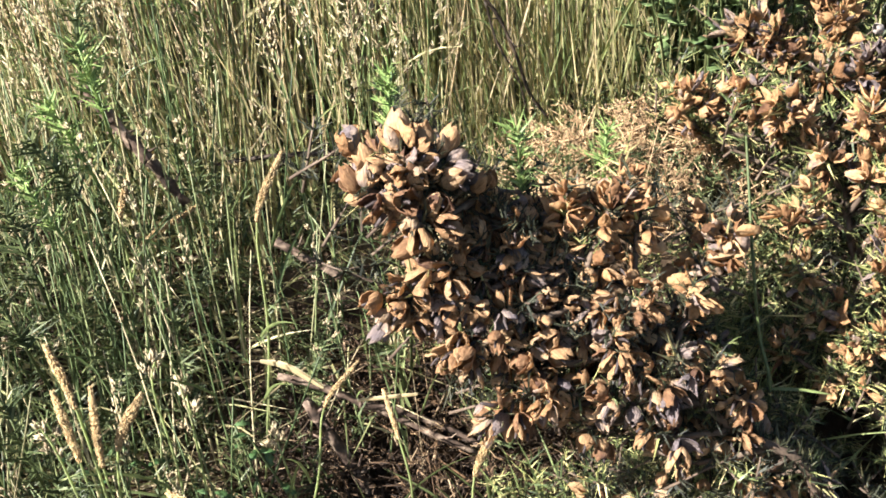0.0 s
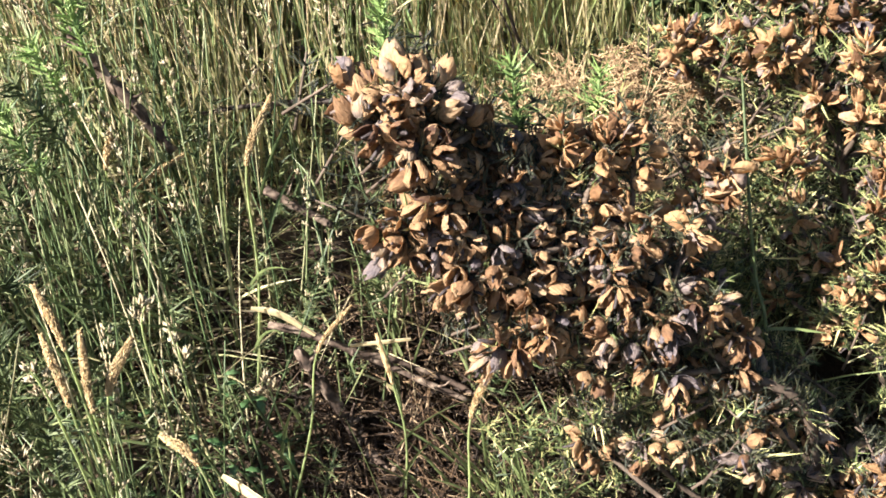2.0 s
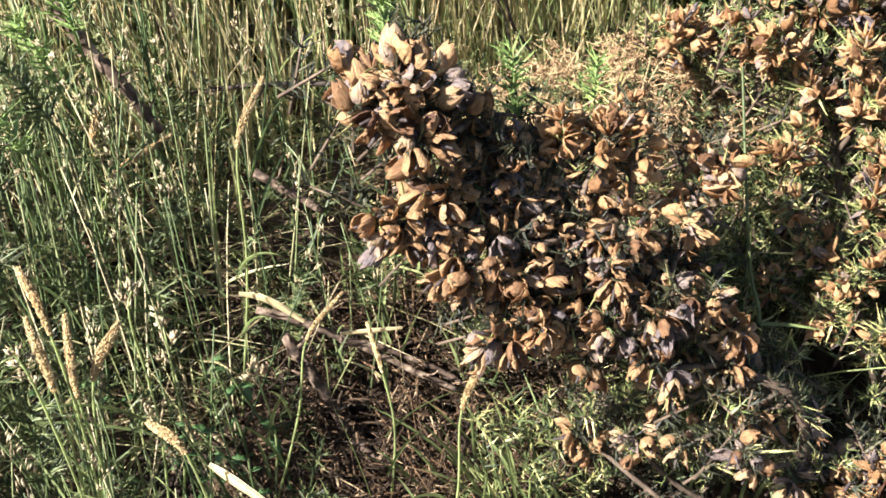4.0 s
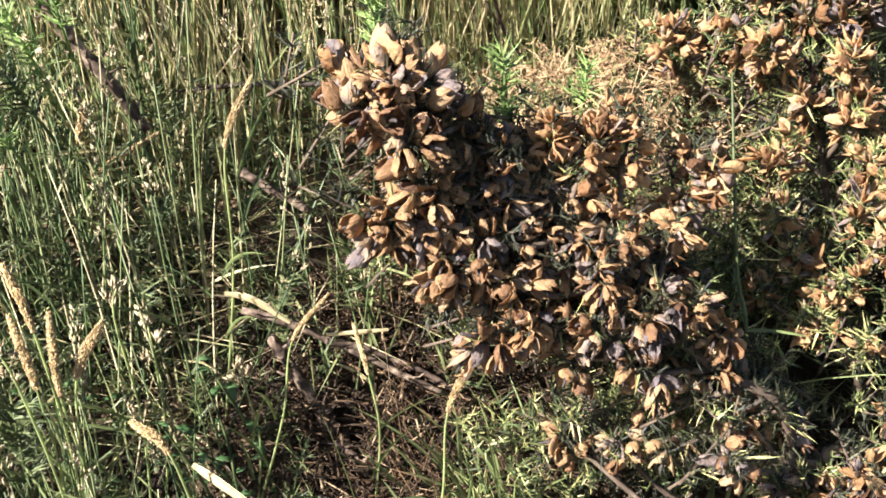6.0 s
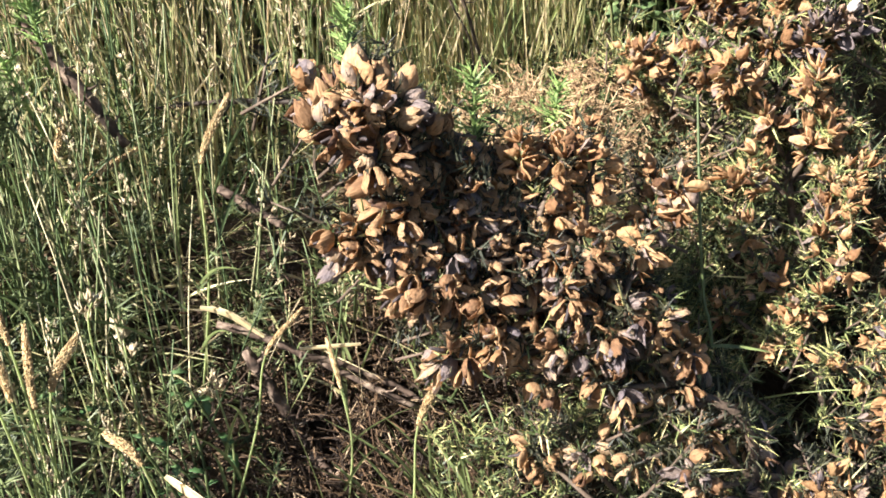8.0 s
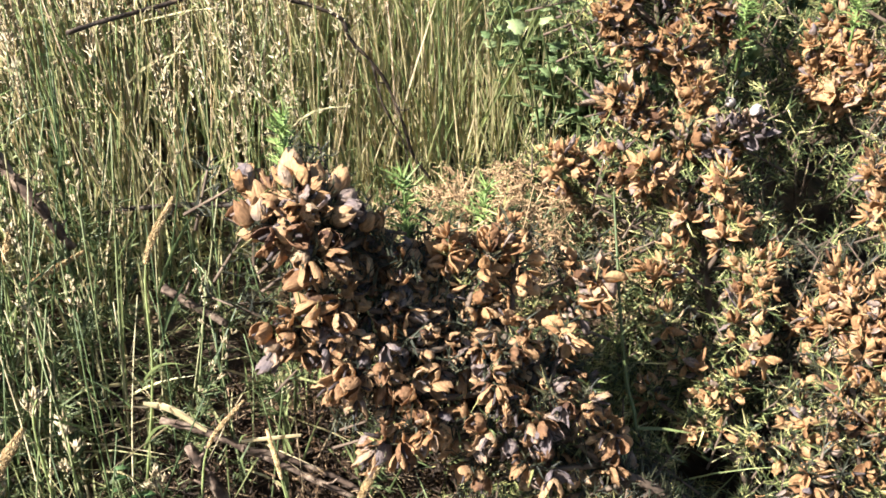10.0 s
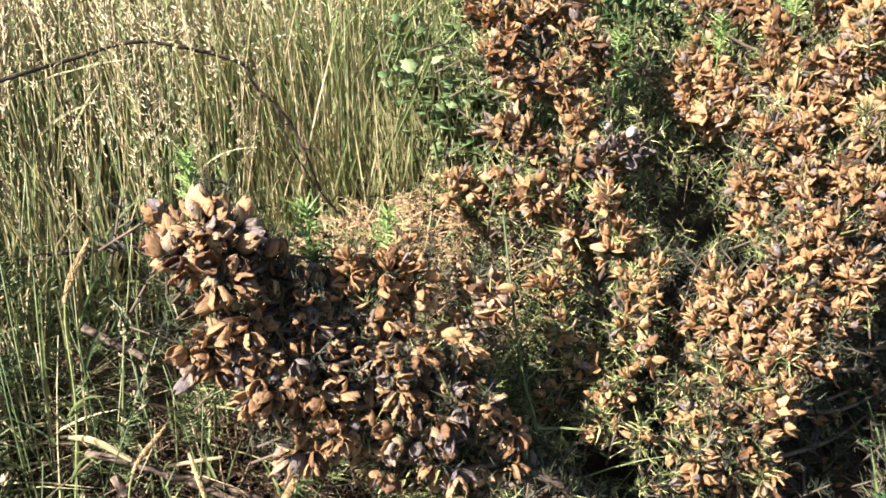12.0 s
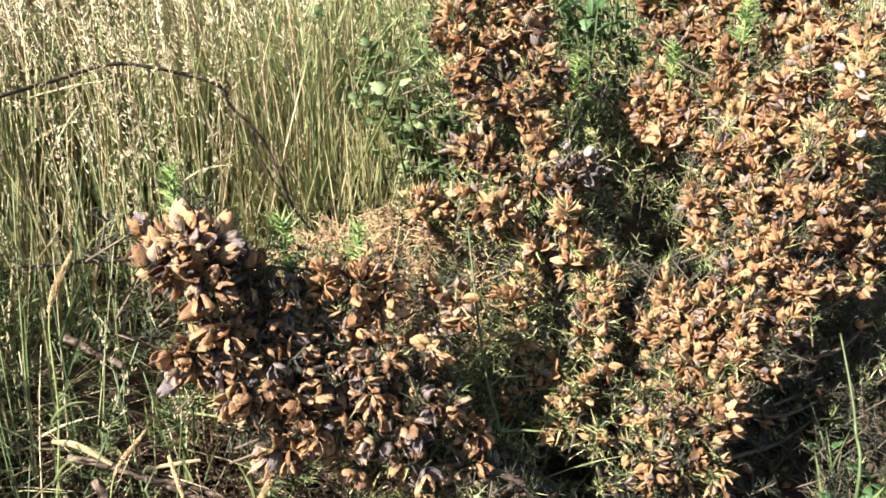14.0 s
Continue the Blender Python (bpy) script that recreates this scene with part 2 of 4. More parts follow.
# ---- gorse ----
def valve(geo, tilt, turn, length, width, depth, rim=0.0004, point=0.0, rng=random, tear=(0.8, 1.1), fine=True, curl=0.0):
    """One cupped half of a pod's papery husk, opened by tilt degrees, with a rim of some thickness."""
    rows, cols = (6, 5) if fine else (5, 3)
    m = Matrix.Rotation(turn, 3, "Z") @ Matrix.Rotation(radians(tilt), 3, "Y")
    pts, faces = [], []
    ragged = [rng.uniform(*tear) for _ in range(cols)]
    bumps = [[rng.gauss(0, 0.00065) for _ in range(cols)] for _ in range(rows)]
    for layer in (0, 1):
        for i in range(rows):
            u = i / (rows - 1)
            full = max(0.07, math.sin(math.pi * (0.07 + 0.87 * u ** 0.85)) ** 0.66)
            for k in range(cols):
                s = 2 * k / (cols - 1) - 1
                w = full * width * (1 - rim * 60 * layer)
                out = depth * full * max(0.0, math.cos(s * math.pi / 2)) ** 0.8 - layer * rim + bumps[i][k] * min(1, 2 * u) + curl * u ** 2.5 * length
                pts.append(m @ Vector((out - 0.0003, math.sin(s * math.pi / 2) * w, u * length * (1 + (ragged[k] - 1) * u) + point * length * u ** 4 * (1 - abs(s)))))
    o = rows * cols
    for i in range(rows - 1):
        for k in range(cols - 1):
            q = i * cols + k
            faces.append((q, q + 1, q + cols + 1, q + cols))
            faces.append((o + q, o + q + cols, o + q + cols + 1, o + q + 1))
        for q, r in ((i * cols, i * cols + cols), (i * cols + 2 * cols - 1, i * cols + cols - 1)):
            faces.append((q, r, o + r, o + q))
    q = (rows - 1) * cols
    for k in range(cols - 1):
        faces.append((q + k, q + k + 1, o + q + k + 1, o + q + k))
    geo.add(pts, faces)


def pod_geo(kind, fine=True, slim=False):
    """A husk of two cupped halves round a dark hairy pod; returns the shape and how many of its faces are husk."""
    rng = random.Random(kind + 5)
    g = Geo()
    tilt, length, width, depth, point, curl = ((14, 0.0155, 0.0052, 0.0030, 0.14, 0.05), (9, 0.0152, 0.0054, 0.0034, 0.12, 0.0), (25, 0.0158, 0.0049, 0.0024, 0.20, 0.10),
                                               (34, 0.0150, 0.0050, 0.0020, 0.22, 0.12), (5, 0.0140, 0.0048, 0.0038, 0.10, 0.0), (20, 0.0172, 0.0044, 0.0024, 0.24, 0.08),
                                               (40, 0.0150, 0.0052, 0.0018, 0.18, 0.16), (11, 0.0160, 0.0050, 0.0031, 0.16, 0.04), (28, 0.0146, 0.0053, 0.0023, 0.16, 0.06), (17, 0.0142, 0.0055, 0.0030, 0.14, 0.10))[kind]
    width, depth, point = width * 1.06, depth * 1.15, point * 0.45
    if slim:                                              # narrower, wider open and more frayed
        tilt, width, depth, point, curl = tilt * 1.15 + 3, width * 0.82, depth * 0.85, point * 1.6, curl * 1.1
    for k in (0, 1, 2) if slim and kind in (2, 3, 6, 8) else (0, 1):
        valve(g, 3 + tilt * rng.uniform(0.7, 1.5), math.pi * k + (1.4 if k == 2 else 0) + rng.uniform(-0.25, 0.25), length * rng.uniform(0.88, 1.06), width * rng.uniform(0.9, 1.08), depth, point=point, rng=rng, tear=(0.68, 1.12) if slim else (0.74, 1.10) if tilt > 13 else (0.82, 1.06), fine=fine, curl=curl)
    husk = len(g.f)
    if kind != 4:
        for k in range(3):
            line = [Vector((0, 0, 0.001)), Vector((0.0006, 0, length * 0.45)), Vector((0.001 * (k - 1), 0.0006, length * (0.85 if k == 1 else 0.6)))]
            if k == 1:
                tube(g, line, (0.0019, 0.0007), 6, 0.15, rng)
    return g, husk


def pod_mesh(kind, mat, slim=False):
    g, husk = pod_geo(kind, True, slim)
    me = g.mesh("seed_pod", mat)
    me.materials.append(HAIRY)
    me.polygons.foreach_set("material_index", [0 if k < husk else 1 for k in range(len(me.polygons))])
    return me


PODS = [pod_mesh(k, POD) for k in range(10)]
SLIM_PODS = [pod_mesh(k, POD_WARM, True) for k in range(10)]
GREY_PODS = [pod_mesh(k, POD_GREY) for k in (0, 2, 5)]
WHITE_POD = pod_mesh(4, POD_WHITE)
POD_SHAPES = [pod_geo(k, False)[0] for k in range(10)]
SLIM_SHAPES = [pod_geo(k, False, True)[0] for k in range(10)]


def spray(geo, base, way, rng, count, size, spread=0.9, reach=0.03):
    """Spines that stand round a short twig, each with two or three side spines."""
    d, a, b = across(way)
    for _ in range(count):
        w = rng.uniform(0, 2 * math.pi)
        at = base + d * rng.uniform(0, reach)
        out = (d * rng.uniform(0.1, 0.9) + (a * math.cos(w) + b * math.sin(w)) * spread).normalized()
        n = size * rng.uniform(0.6, 1.35)
        cone(geo, at, out, n, 0.00085 * (n / 0.015) ** 0.5)
        for _ in range(rng.choice((1, 2, 3))):
            side = (out + Vector((rng.gauss(0, 0.55), rng.gauss(0, 0.55), rng.gauss(0, 0.55)))).normalized()
            cone(geo, at + out * n * rng.uniform(0.15, 0.6), side, n * rng.uniform(0.3, 0.65), 0.00055)


def between(shoots, count, seed, jitter=0.011):
    """More bunches, set between neighbours."""
    rng = random.Random(seed)
    p = [Vector(q) for q in shoots]
    out = list(p)
    for _ in range(count):
        a = rng.choice(p)
        b = sorted(p, key=lambda q: (q - a).length)[rng.choice((1, 2, 3))]
        out.append(a.lerp(b, rng.uniform(0.35, 0.65)) + Vector((rng.gauss(0, jitter), rng.gauss(0, jitter) + 0.006, rng.gauss(0, jitter))))
    return out


def gorse(name, label, stem, shoots, seed, pods_each, radius, stem_r=(0.0042, 0.0018), grey=(), spines=26, filler=0, filler_size=0.014, single=310, size=0.95, dark=(), depth=(0.018, 0.05), kinds=range(10), bleached=(), sparse=None, few=(4, 6, 8), shade_share=0.15, droop=None, loose=(), big=9.0, slim=True):
    """A gorse limb: a woody stem, side twigs that end in bunches of open pods, and spines all along.
    shade_share: the share of spines coloured dark to paint in shade; droop: the height below which pods hang; loose:
    bunches with few pods; big: the height above which pods are few and large."""
    rng = random.Random(seed)
    ob = thing(name, label, "gorse", "gorse limbs")
    base = Vector(stem[0])
    foot = [Vector((base.x + 0.02, base.y + 0.02, ground_height(base.x + 0.02, base.y + 0.02) - 0.02))] if base.z > ground_height(base.x, base.y) else []
    line = smooth_line(foot + [Vector(q) for q in stem], 5)
    g = Geo()
    tube(g, line, stem_r, 8, 0.12, rng)
    part("stem", g, BARK, ob, "rough brown woody stem")
    # old: spines coloured dark where the limb's core lies in shade
    twigs, thorns, rest, pale, old = Geo(), Geo(), Geo(), Geo(), Geo()
    for k in range(1, len(line) - 2):
        spray(old if rng.random() < shade_share else thorns, line[k], line[k + 1] - line[k], rng, 12, 0.017, reach=(line[k + 1] - line[k]).length)
    made = 0
    for i, c in enumerate(shoots):
        c = Vector(c)
        near = min(range(len(line)), key=lambda k: (line[k] - c).length + 0.6 * max(0, line[k].z - c.z + 0.01))
        q = line[max(0, near - 2)]
        way = ((c - q).normalized() + Vector((0, -0.1, 0.45))).normalized()
        c = c - way * radius * 0.55
        mid = q.lerp(c, 0.55) + Vector((rng.uniform(-1, 1), rng.uniform(-1, 1), -0.6)) * 0.12 * (c - q).length
        tip = c + way * radius * 0.5
        twig = smooth_line([q, mid, c - way * radius * 0.4, tip], 4)
        tube(twigs, twig, (0.0024, 0.0011), 5, 0.1, rng)
        for k in range(2, len(twig) - 1):
            spray(old if i in dark or rng.random() < shade_share else thorns, twig[k], twig[k + 1] - twig[k], rng, max(2, spines // 8), 0.012, reach=0.008)
        spray(old if i in dark or rng.random() < shade_share else thorns, c - way * radius * 1.6, way, rng, spines // 2 if i in dark else spines, 0.0125, reach=radius * 1.9)
        spray(old if i in dark or rng.random() < shade_share else thorns, tip, way, rng, 4, 0.012, spread=0.5, reach=0.004)
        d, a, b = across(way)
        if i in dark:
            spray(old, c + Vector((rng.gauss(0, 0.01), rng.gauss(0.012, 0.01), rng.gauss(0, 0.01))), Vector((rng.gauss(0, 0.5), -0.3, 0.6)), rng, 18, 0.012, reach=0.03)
        for _ in range(0 if i in dark or rng.random() < shade_share * 0.8 else rng.choice((0, 1, 2, 3))):         # long pale spines that stand out of the bunch
            out = (d * rng.uniform(0.0, 1.0) + a * rng.gauss(0, 0.7) + b * rng.gauss(0, 0.7)).normalized()
            cone(pale, c + out * radius * 0.5, out, rng.uniform(0.017, 0.029), 0.0011)
        n = pods_each + rng.choice((-3, -2, -1, 0, 1, 2, 3)) if i not in dark else rng.choice(few)
        thin = 1.0 if sparse is None else min(1.0, max(0.0, (c.z - sparse[0]) / (sparse[1] - sparse[0])))
        n = max(2, round(n * (0.35 + 0.65 * thin) * (0.55 if i in loose else 0.6 if c.z > big else 1)))
        if thin < 0.9 and i not in dark and rng.random() > shade_share:
            spray(pale, c - way * radius * 1.6, way, rng, round(14 * (1 - thin)), 0.015, reach=radius * 2.2)
        scale = size * (1.2 if c.z > big else 1)
        for k in range(n):
            w = 2.39996 * k + rng.uniform(-0.35, 0.35)
            u = k / n
            up = 0.96 - 1.15 * u + rng.uniform(-0.15, 0.15)
            up *= 0.5 if c.z > big else 1
            side = a * math.cos(w) + b * math.sin(w)
            out = (side * math.sqrt(max(0.05, 1 - up * up)) + d * up).normalized()
            out = (out + Vector((rng.gauss(0, 0.22), rng.gauss(0, 0.22), rng.gauss(0.05, 0.22)))).normalized()
            if droop and c.z < droop:
                out = (out + Vector((0, -0.25, -0.75)) * min(1, (droop - c.z) / 0.03)).normalized()
            at = c + d * radius * (0.55 - 1.5 * u) + side * radius * 0.3 + Vector((rng.gauss(0, 1), rng.gauss(0, 1), rng.gauss(0, 1))) * radius * 0.24
            which = rng.choice((0, 1, 4, 7, 9) if c.z > big else kinds)
            m = Matrix.Translation(at) @ out.to_track_quat("Z", "Y").to_matrix().to_4x4() @ Matrix.Rotation(rng.uniform(0, 6.28), 4, "Z") @ Matrix.Scale(scale * (0.86 + 0.14 * thin) * rng.uniform(0.64, 1.10), 4)
            if made < single or i in grey:
                pod = new("seed_pod", rng.choice(GREY_PODS) if i in grey and rng.random() < 0.75 else (SLIM_PODS if slim else PODS)[which])
                pod.matrix_world = m
                pod.parent = ob
            else:
                shape = (SLIM_SHAPES if slim else POD_SHAPES)[which]
                rest.add([m @ v for v in shape.v], shape.f)
            made += 1
    for q in bleached:
        pod = new("seed_pod", WHITE_POD)
        pod.matrix_world = Matrix.Translation(q) @ Euler((rng.uniform(-1.2, 1.2), rng.uniform(-1.2, 1.2), rng.uniform(0, 6))).to_matrix().to_4x4() @ Matrix.Scale(0.75, 4)
        pod.parent = ob
        pod["label"] = "bleached whitish pod"
    for _ in range(filler):                               # spiny side twigs without pods
        c = Vector(rng.choice(shoots)) + Vector((rng.gauss(0, 0.012), rng.uniform(*depth), rng.gauss(-0.012, 0.014)))
        way = Vector((rng.gauss(0, 0.6), rng.gauss(0, 0.6), 0.5))
        tube(twigs, [c - way.normalized() * 0.025, c, c + way.normalized() * 0.02], (0.0011, 0.0006), 4)
        spray(old if rng.random() < shade_share else thorns, c - way.normalized() * 0.02, way, rng, 16, filler_size, reach=0.04)
    part("twigwork", twigs, BARK, ob, "thin brown side twigs", "stuff")
    part("spine_cover", thorns, SPINE, ob, "stiff green spines with yellow tips", "stuff", smooth=False)
    part("spine_fringe", pale, SPINE_PALE, ob, "long pale yellow-green spines", "stuff", smooth=False)
    if old.v:
        part("old_spine_cover", old, SPINE_SHADED, ob, "spines coloured dark for the shade inside", "stuff", smooth=False)
    if rest.v:
        part("pod_cover", rest, POD_JOINED, ob, "more open tan pods", "stuff")
    return ob


def undergrowth():
    """Low spiny gorse growth that covers the foot of the bush."""
    rng = random.Random(8)
    ob = tagged(new("gorse_undergrowth"), "low green spiny gorse growth at the bush's foot", "gorse", kind="stuff")
    # old holds the spines whose dark colour stands in for shade
    g, s, old = Geo(), Geo(), Geo()
    for _ in range(2000):
        x, y = rng.uniform(0.03, 0.80), rng.uniform(0.47, 1.02)
        if x < 0.12 and y < 0.56 or x > 0.36 and y < 0.53 or (x - 0.135) ** 2 + (y - 0.735) ** 2 < 0.0045:
            continue
        lift = min(0.17, 0.02 + 0.36 * max(0, x - 0.05)) * rng.random() ** 0.6 
        hollow = x > 0.36 and y < 0.72 or 0.13 < x <= 0.36 and y < 0.60                    # most spines in here are coloured dark, painting the bush's inner shade
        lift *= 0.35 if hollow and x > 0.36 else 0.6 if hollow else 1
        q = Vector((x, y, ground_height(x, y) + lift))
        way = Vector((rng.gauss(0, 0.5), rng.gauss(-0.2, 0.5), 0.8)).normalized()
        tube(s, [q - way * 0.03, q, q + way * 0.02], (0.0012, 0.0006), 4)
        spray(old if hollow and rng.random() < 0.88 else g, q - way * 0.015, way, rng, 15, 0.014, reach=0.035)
    for _ in range(38):                                   # green growth under the arching limb
        x, y = rng.uniform(0.03, 0.14), rng.uniform(0.48, 0.57)
        q = Vector((x, y, ground_height(x, y) + rng.uniform(0.0, 0.07)))
        spray(g, q, Vector((rng.gauss(0, 0.5), rng.gauss(-0.2, 0.5), 0.8)), rng, 15, 0.014, reach=0.035)
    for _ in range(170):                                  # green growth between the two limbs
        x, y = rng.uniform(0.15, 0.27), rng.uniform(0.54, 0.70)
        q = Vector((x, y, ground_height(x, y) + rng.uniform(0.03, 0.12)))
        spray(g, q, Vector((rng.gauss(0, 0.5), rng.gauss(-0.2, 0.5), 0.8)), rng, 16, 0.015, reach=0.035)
    part("twigwork", s, BARK, ob, kind="stuff")
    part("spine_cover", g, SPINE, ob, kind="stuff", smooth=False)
    part("old_spine_cover", old, SPINE_SHADED, ob, kind="stuff", smooth=False)


# where the limbs, their bunches of pods and the dead wood lie
FRONT_SHOOTS = [
    (-0.026, 0.506, 0.318), (-0.013, 0.510, 0.321), (-0.002, 0.509, 0.317), (-0.034, 0.502, 0.315),
    (-0.038, 0.492, 0.306), (-0.023, 0.502, 0.313), (-0.009, 0.500, 0.307), (0.002, 0.508, 0.311),
    (-0.017, 0.488, 0.299), (-0.011, 0.485, 0.290), (-0.002, 0.489, 0.266), (-0.019, 0.480, 0.252),
    (-0.028, 0.478, 0.248), (-0.004, 0.482, 0.243), (0.009, 0.486, 0.246), (0.025, 0.487, 0.238),
    (0.006, 0.473, 0.221), (0.020, 0.477, 0.223), (0.042, 0.480, 0.213), (0.036, 0.475, 0.194),
    (0.031, 0.466, 0.184), (0.052, 0.480, 0.196), (0.073, 0.541, 0.282), (0.097, 0.540, 0.276),
    (0.117, 0.546, 0.265), (0.081, 0.529, 0.253), (0.165, 0.569, 0.255), (0.175, 0.562, 0.248),
    (0.158, 0.551, 0.235), (0.148, 0.529, 0.226),
]
RIGHT_SHOOTS = [
    (0.115, 0.505, 0.238), (0.101, 0.491, 0.232), (0.092, 0.483, 0.218), (0.112, 0.479, 0.202),
    (0.108, 0.480, 0.179), (0.092, 0.477, 0.189), (0.127, 0.480, 0.188), (0.120, 0.473, 0.165),
    (0.153, 0.487, 0.201), (0.074, 0.478, 0.187), (0.082, 0.475, 0.167), (0.131, 0.482, 0.211),
]
DARK_SHOOTS = [
    (0.013, 0.526, 0.285), (0.030, 0.532, 0.266), (0.053, 0.563, 0.271), (0.063, 0.563, 0.245),
    (0.040, 0.530, 0.243), (0.080, 0.530, 0.226), (0.067, 0.516, 0.208), (0.047, 0.516, 0.218),
    (0.095, 0.548, 0.235), (0.160, 0.528, 0.195), (0.173, 0.497, 0.172),
    (0.082, 0.514, 0.191), (0.143, 0.497, 0.152), (0.044, 0.525, 0.271), (0.064, 0.530, 0.255), (0.083, 0.530, 0.245),
    (0.034, 0.508, 0.258), (0.057, 0.510, 0.237), (0.079, 0.515, 0.228), (0.038, 0.500, 0.236), (0.064, 0.500, 0.219),
    (0.120, 0.520, 0.215), (0.020, 0.512, 0.270), (0.015, 0.505, 0.252),
]
LOW_SHOOTS = [
    (0.163, 0.500, 0.154), (0.186, 0.506, 0.138), (0.206, 0.501, 0.125), (0.187, 0.490, 0.118),
    (0.234, 0.501, 0.108), (0.262, 0.497, 0.071), (0.286, 0.499, 0.072), (0.223, 0.480, 0.077),
    (0.098, 0.523, 0.075), (0.179, 0.452, 0.119), (0.125, 0.501, 0.089), (0.149, 0.477, 0.101),
    (0.135, 0.492, 0.131),
]
BACK_SHOOTS = [
    (0.223, 0.812, 0.458), (0.260, 0.802, 0.455), (0.289, 0.803, 0.443), (0.210, 0.799, 0.409),
    (0.214, 0.801, 0.431), (0.250, 0.790, 0.413), (0.282, 0.792, 0.419), (0.297, 0.773, 0.399),
    (0.216, 0.774, 0.387), (0.238, 0.753, 0.361), (0.272, 0.755, 0.366), (0.318, 0.774, 0.378),
    (0.214, 0.730, 0.323), (0.233, 0.724, 0.321), (0.290, 0.744, 0.340), (0.274, 0.717, 0.300),
    (0.303, 0.709, 0.307), (0.325, 0.714, 0.314), (0.298, 0.681, 0.279), (0.216, 0.708, 0.283),
    (0.192, 0.713, 0.281), (0.233, 0.690, 0.275), (0.169, 0.708, 0.283), (0.265, 0.673, 0.254),
    (0.257, 0.655, 0.227), (0.313, 0.677, 0.249), (0.312, 0.645, 0.222), (0.339, 0.657, 0.225),
    (0.242, 0.622, 0.190), (0.299, 0.615, 0.194), (0.283, 0.582, 0.161), (0.294, 0.551, 0.136),
    (0.233, 0.601, 0.142),
]
SIDE_SHOOTS = [
    (0.432, 0.715, 0.286), (0.472, 0.695, 0.294), (0.516, 0.693, 0.294), (0.428, 0.685, 0.258),
    (0.467, 0.666, 0.266), (0.440, 0.647, 0.236), (0.487, 0.650, 0.255), (0.537, 0.678, 0.288),
    (0.387, 0.644, 0.218), (0.413, 0.630, 0.217), (0.450, 0.620, 0.214), (0.369, 0.630, 0.192),
    (0.403, 0.612, 0.191), (0.445, 0.615, 0.196), (0.363, 0.608, 0.165), (0.388, 0.597, 0.169),
    (0.413, 0.584, 0.169), (0.455, 0.585, 0.172), (0.344, 0.593, 0.142), (0.382, 0.579, 0.152),
    (0.334, 0.564, 0.126), (0.372, 0.546, 0.129), (0.332, 0.533, 0.114), (0.302, 0.525, 0.100),
    (0.391, 0.540, 0.115), (0.507, 0.626, 0.226), (0.488, 0.613, 0.195),
    (0.409, 0.560, 0.145),
]
FAR_SHOOTS = [
    (0.449, 0.903, 0.438), (0.511, 0.874, 0.445), (0.563, 0.835, 0.456), (0.603, 0.787, 0.457),
    (0.607, 0.746, 0.438), (0.591, 0.767, 0.422), (0.439, 0.871, 0.407), (0.475, 0.878, 0.418),
    (0.503, 0.864, 0.415), (0.438, 0.844, 0.371), (0.455, 0.821, 0.347), (0.494, 0.816, 0.365),
    (0.510, 0.836, 0.402), (0.532, 0.796, 0.369), (0.545, 0.762, 0.354), (0.566, 0.766, 0.386),
    (0.552, 0.815, 0.422), (0.579, 0.800, 0.431), (0.566, 0.782, 0.408), (0.579, 0.700, 0.408),
    (0.575, 0.672, 0.367), (0.570, 0.720, 0.347), (0.559, 0.737, 0.335), (0.514, 0.761, 0.321),
    (0.431, 0.825, 0.314), (0.419, 0.846, 0.333), (0.462, 0.800, 0.320), (0.500, 0.786, 0.343),
    (0.572, 0.690, 0.327), (0.568, 0.684, 0.296), (0.483, 0.901, 0.462), (0.539, 0.861, 0.462),
    (0.589, 0.821, 0.472),
]
FRONT_STEM = [
    (0.228, 0.493, 0.104), (0.174, 0.496, 0.148), (0.122, 0.505, 0.191), (0.072, 0.518, 0.236),
    (0.022, 0.521, 0.288), (-0.013, 0.508, 0.320),
]
BACK_STEM = [
    (0.317, 0.564, 0.053), (0.306, 0.603, 0.107), (0.296, 0.669, 0.184), (0.290, 0.720, 0.252),
    (0.281, 0.763, 0.320), (0.258, 0.793, 0.382), (0.237, 0.840, 0.469),
]
SIDE_STEM = [
    (0.402, 0.548, 0.056), (0.422, 0.584, 0.110), (0.459, 0.633, 0.171), (0.498, 0.673, 0.236),
    (0.527, 0.709, 0.290),
]
FAR_STEM = [
    (0.534, 0.746, 0.227), (0.539, 0.803, 0.311), (0.540, 0.852, 0.389), (0.542, 0.894, 0.476),
]
ARCH = [
    (-0.187, 0.724, 0.355), (-0.165, 0.740, 0.361), (-0.125, 0.769, 0.370), (-0.082, 0.796, 0.379),
    (-0.041, 0.807, 0.373), (0.005, 0.816, 0.359), (0.015, 0.817, 0.341), (0.043, 0.825, 0.310),
    (0.062, 0.834, 0.270), (0.075, 0.834, 0.236), (0.091, 0.836, 0.215),
]
ARCH_FORK = [
    (0.035, 0.827, 0.318), (0.046, 0.828, 0.282), (0.064, 0.829, 0.252), (0.072, 0.830, 0.223),
]
STICK = [
    (-0.249, 0.699, 0.291), (-0.235, 0.705, 0.262), (-0.213, 0.701, 0.235), (-0.189, 0.702, 0.198),
]
LOG = [
    (-0.116, 0.616, 0.103), (-0.086, 0.614, 0.095), (-0.054, 0.613, 0.080), (-0.014, 0.612, 0.059),
    (0.027, 0.608, 0.040),
]
LOG_UPPER = [
    (-0.058, 0.609, 0.083), (-0.031, 0.615, 0.073), (0.010, 0.618, 0.052), (0.039, 0.611, 0.037),
]
PALE_STICK = [
    (-0.122, 0.685, 0.175), (-0.098, 0.681, 0.162), (-0.073, 0.677, 0.149),
]
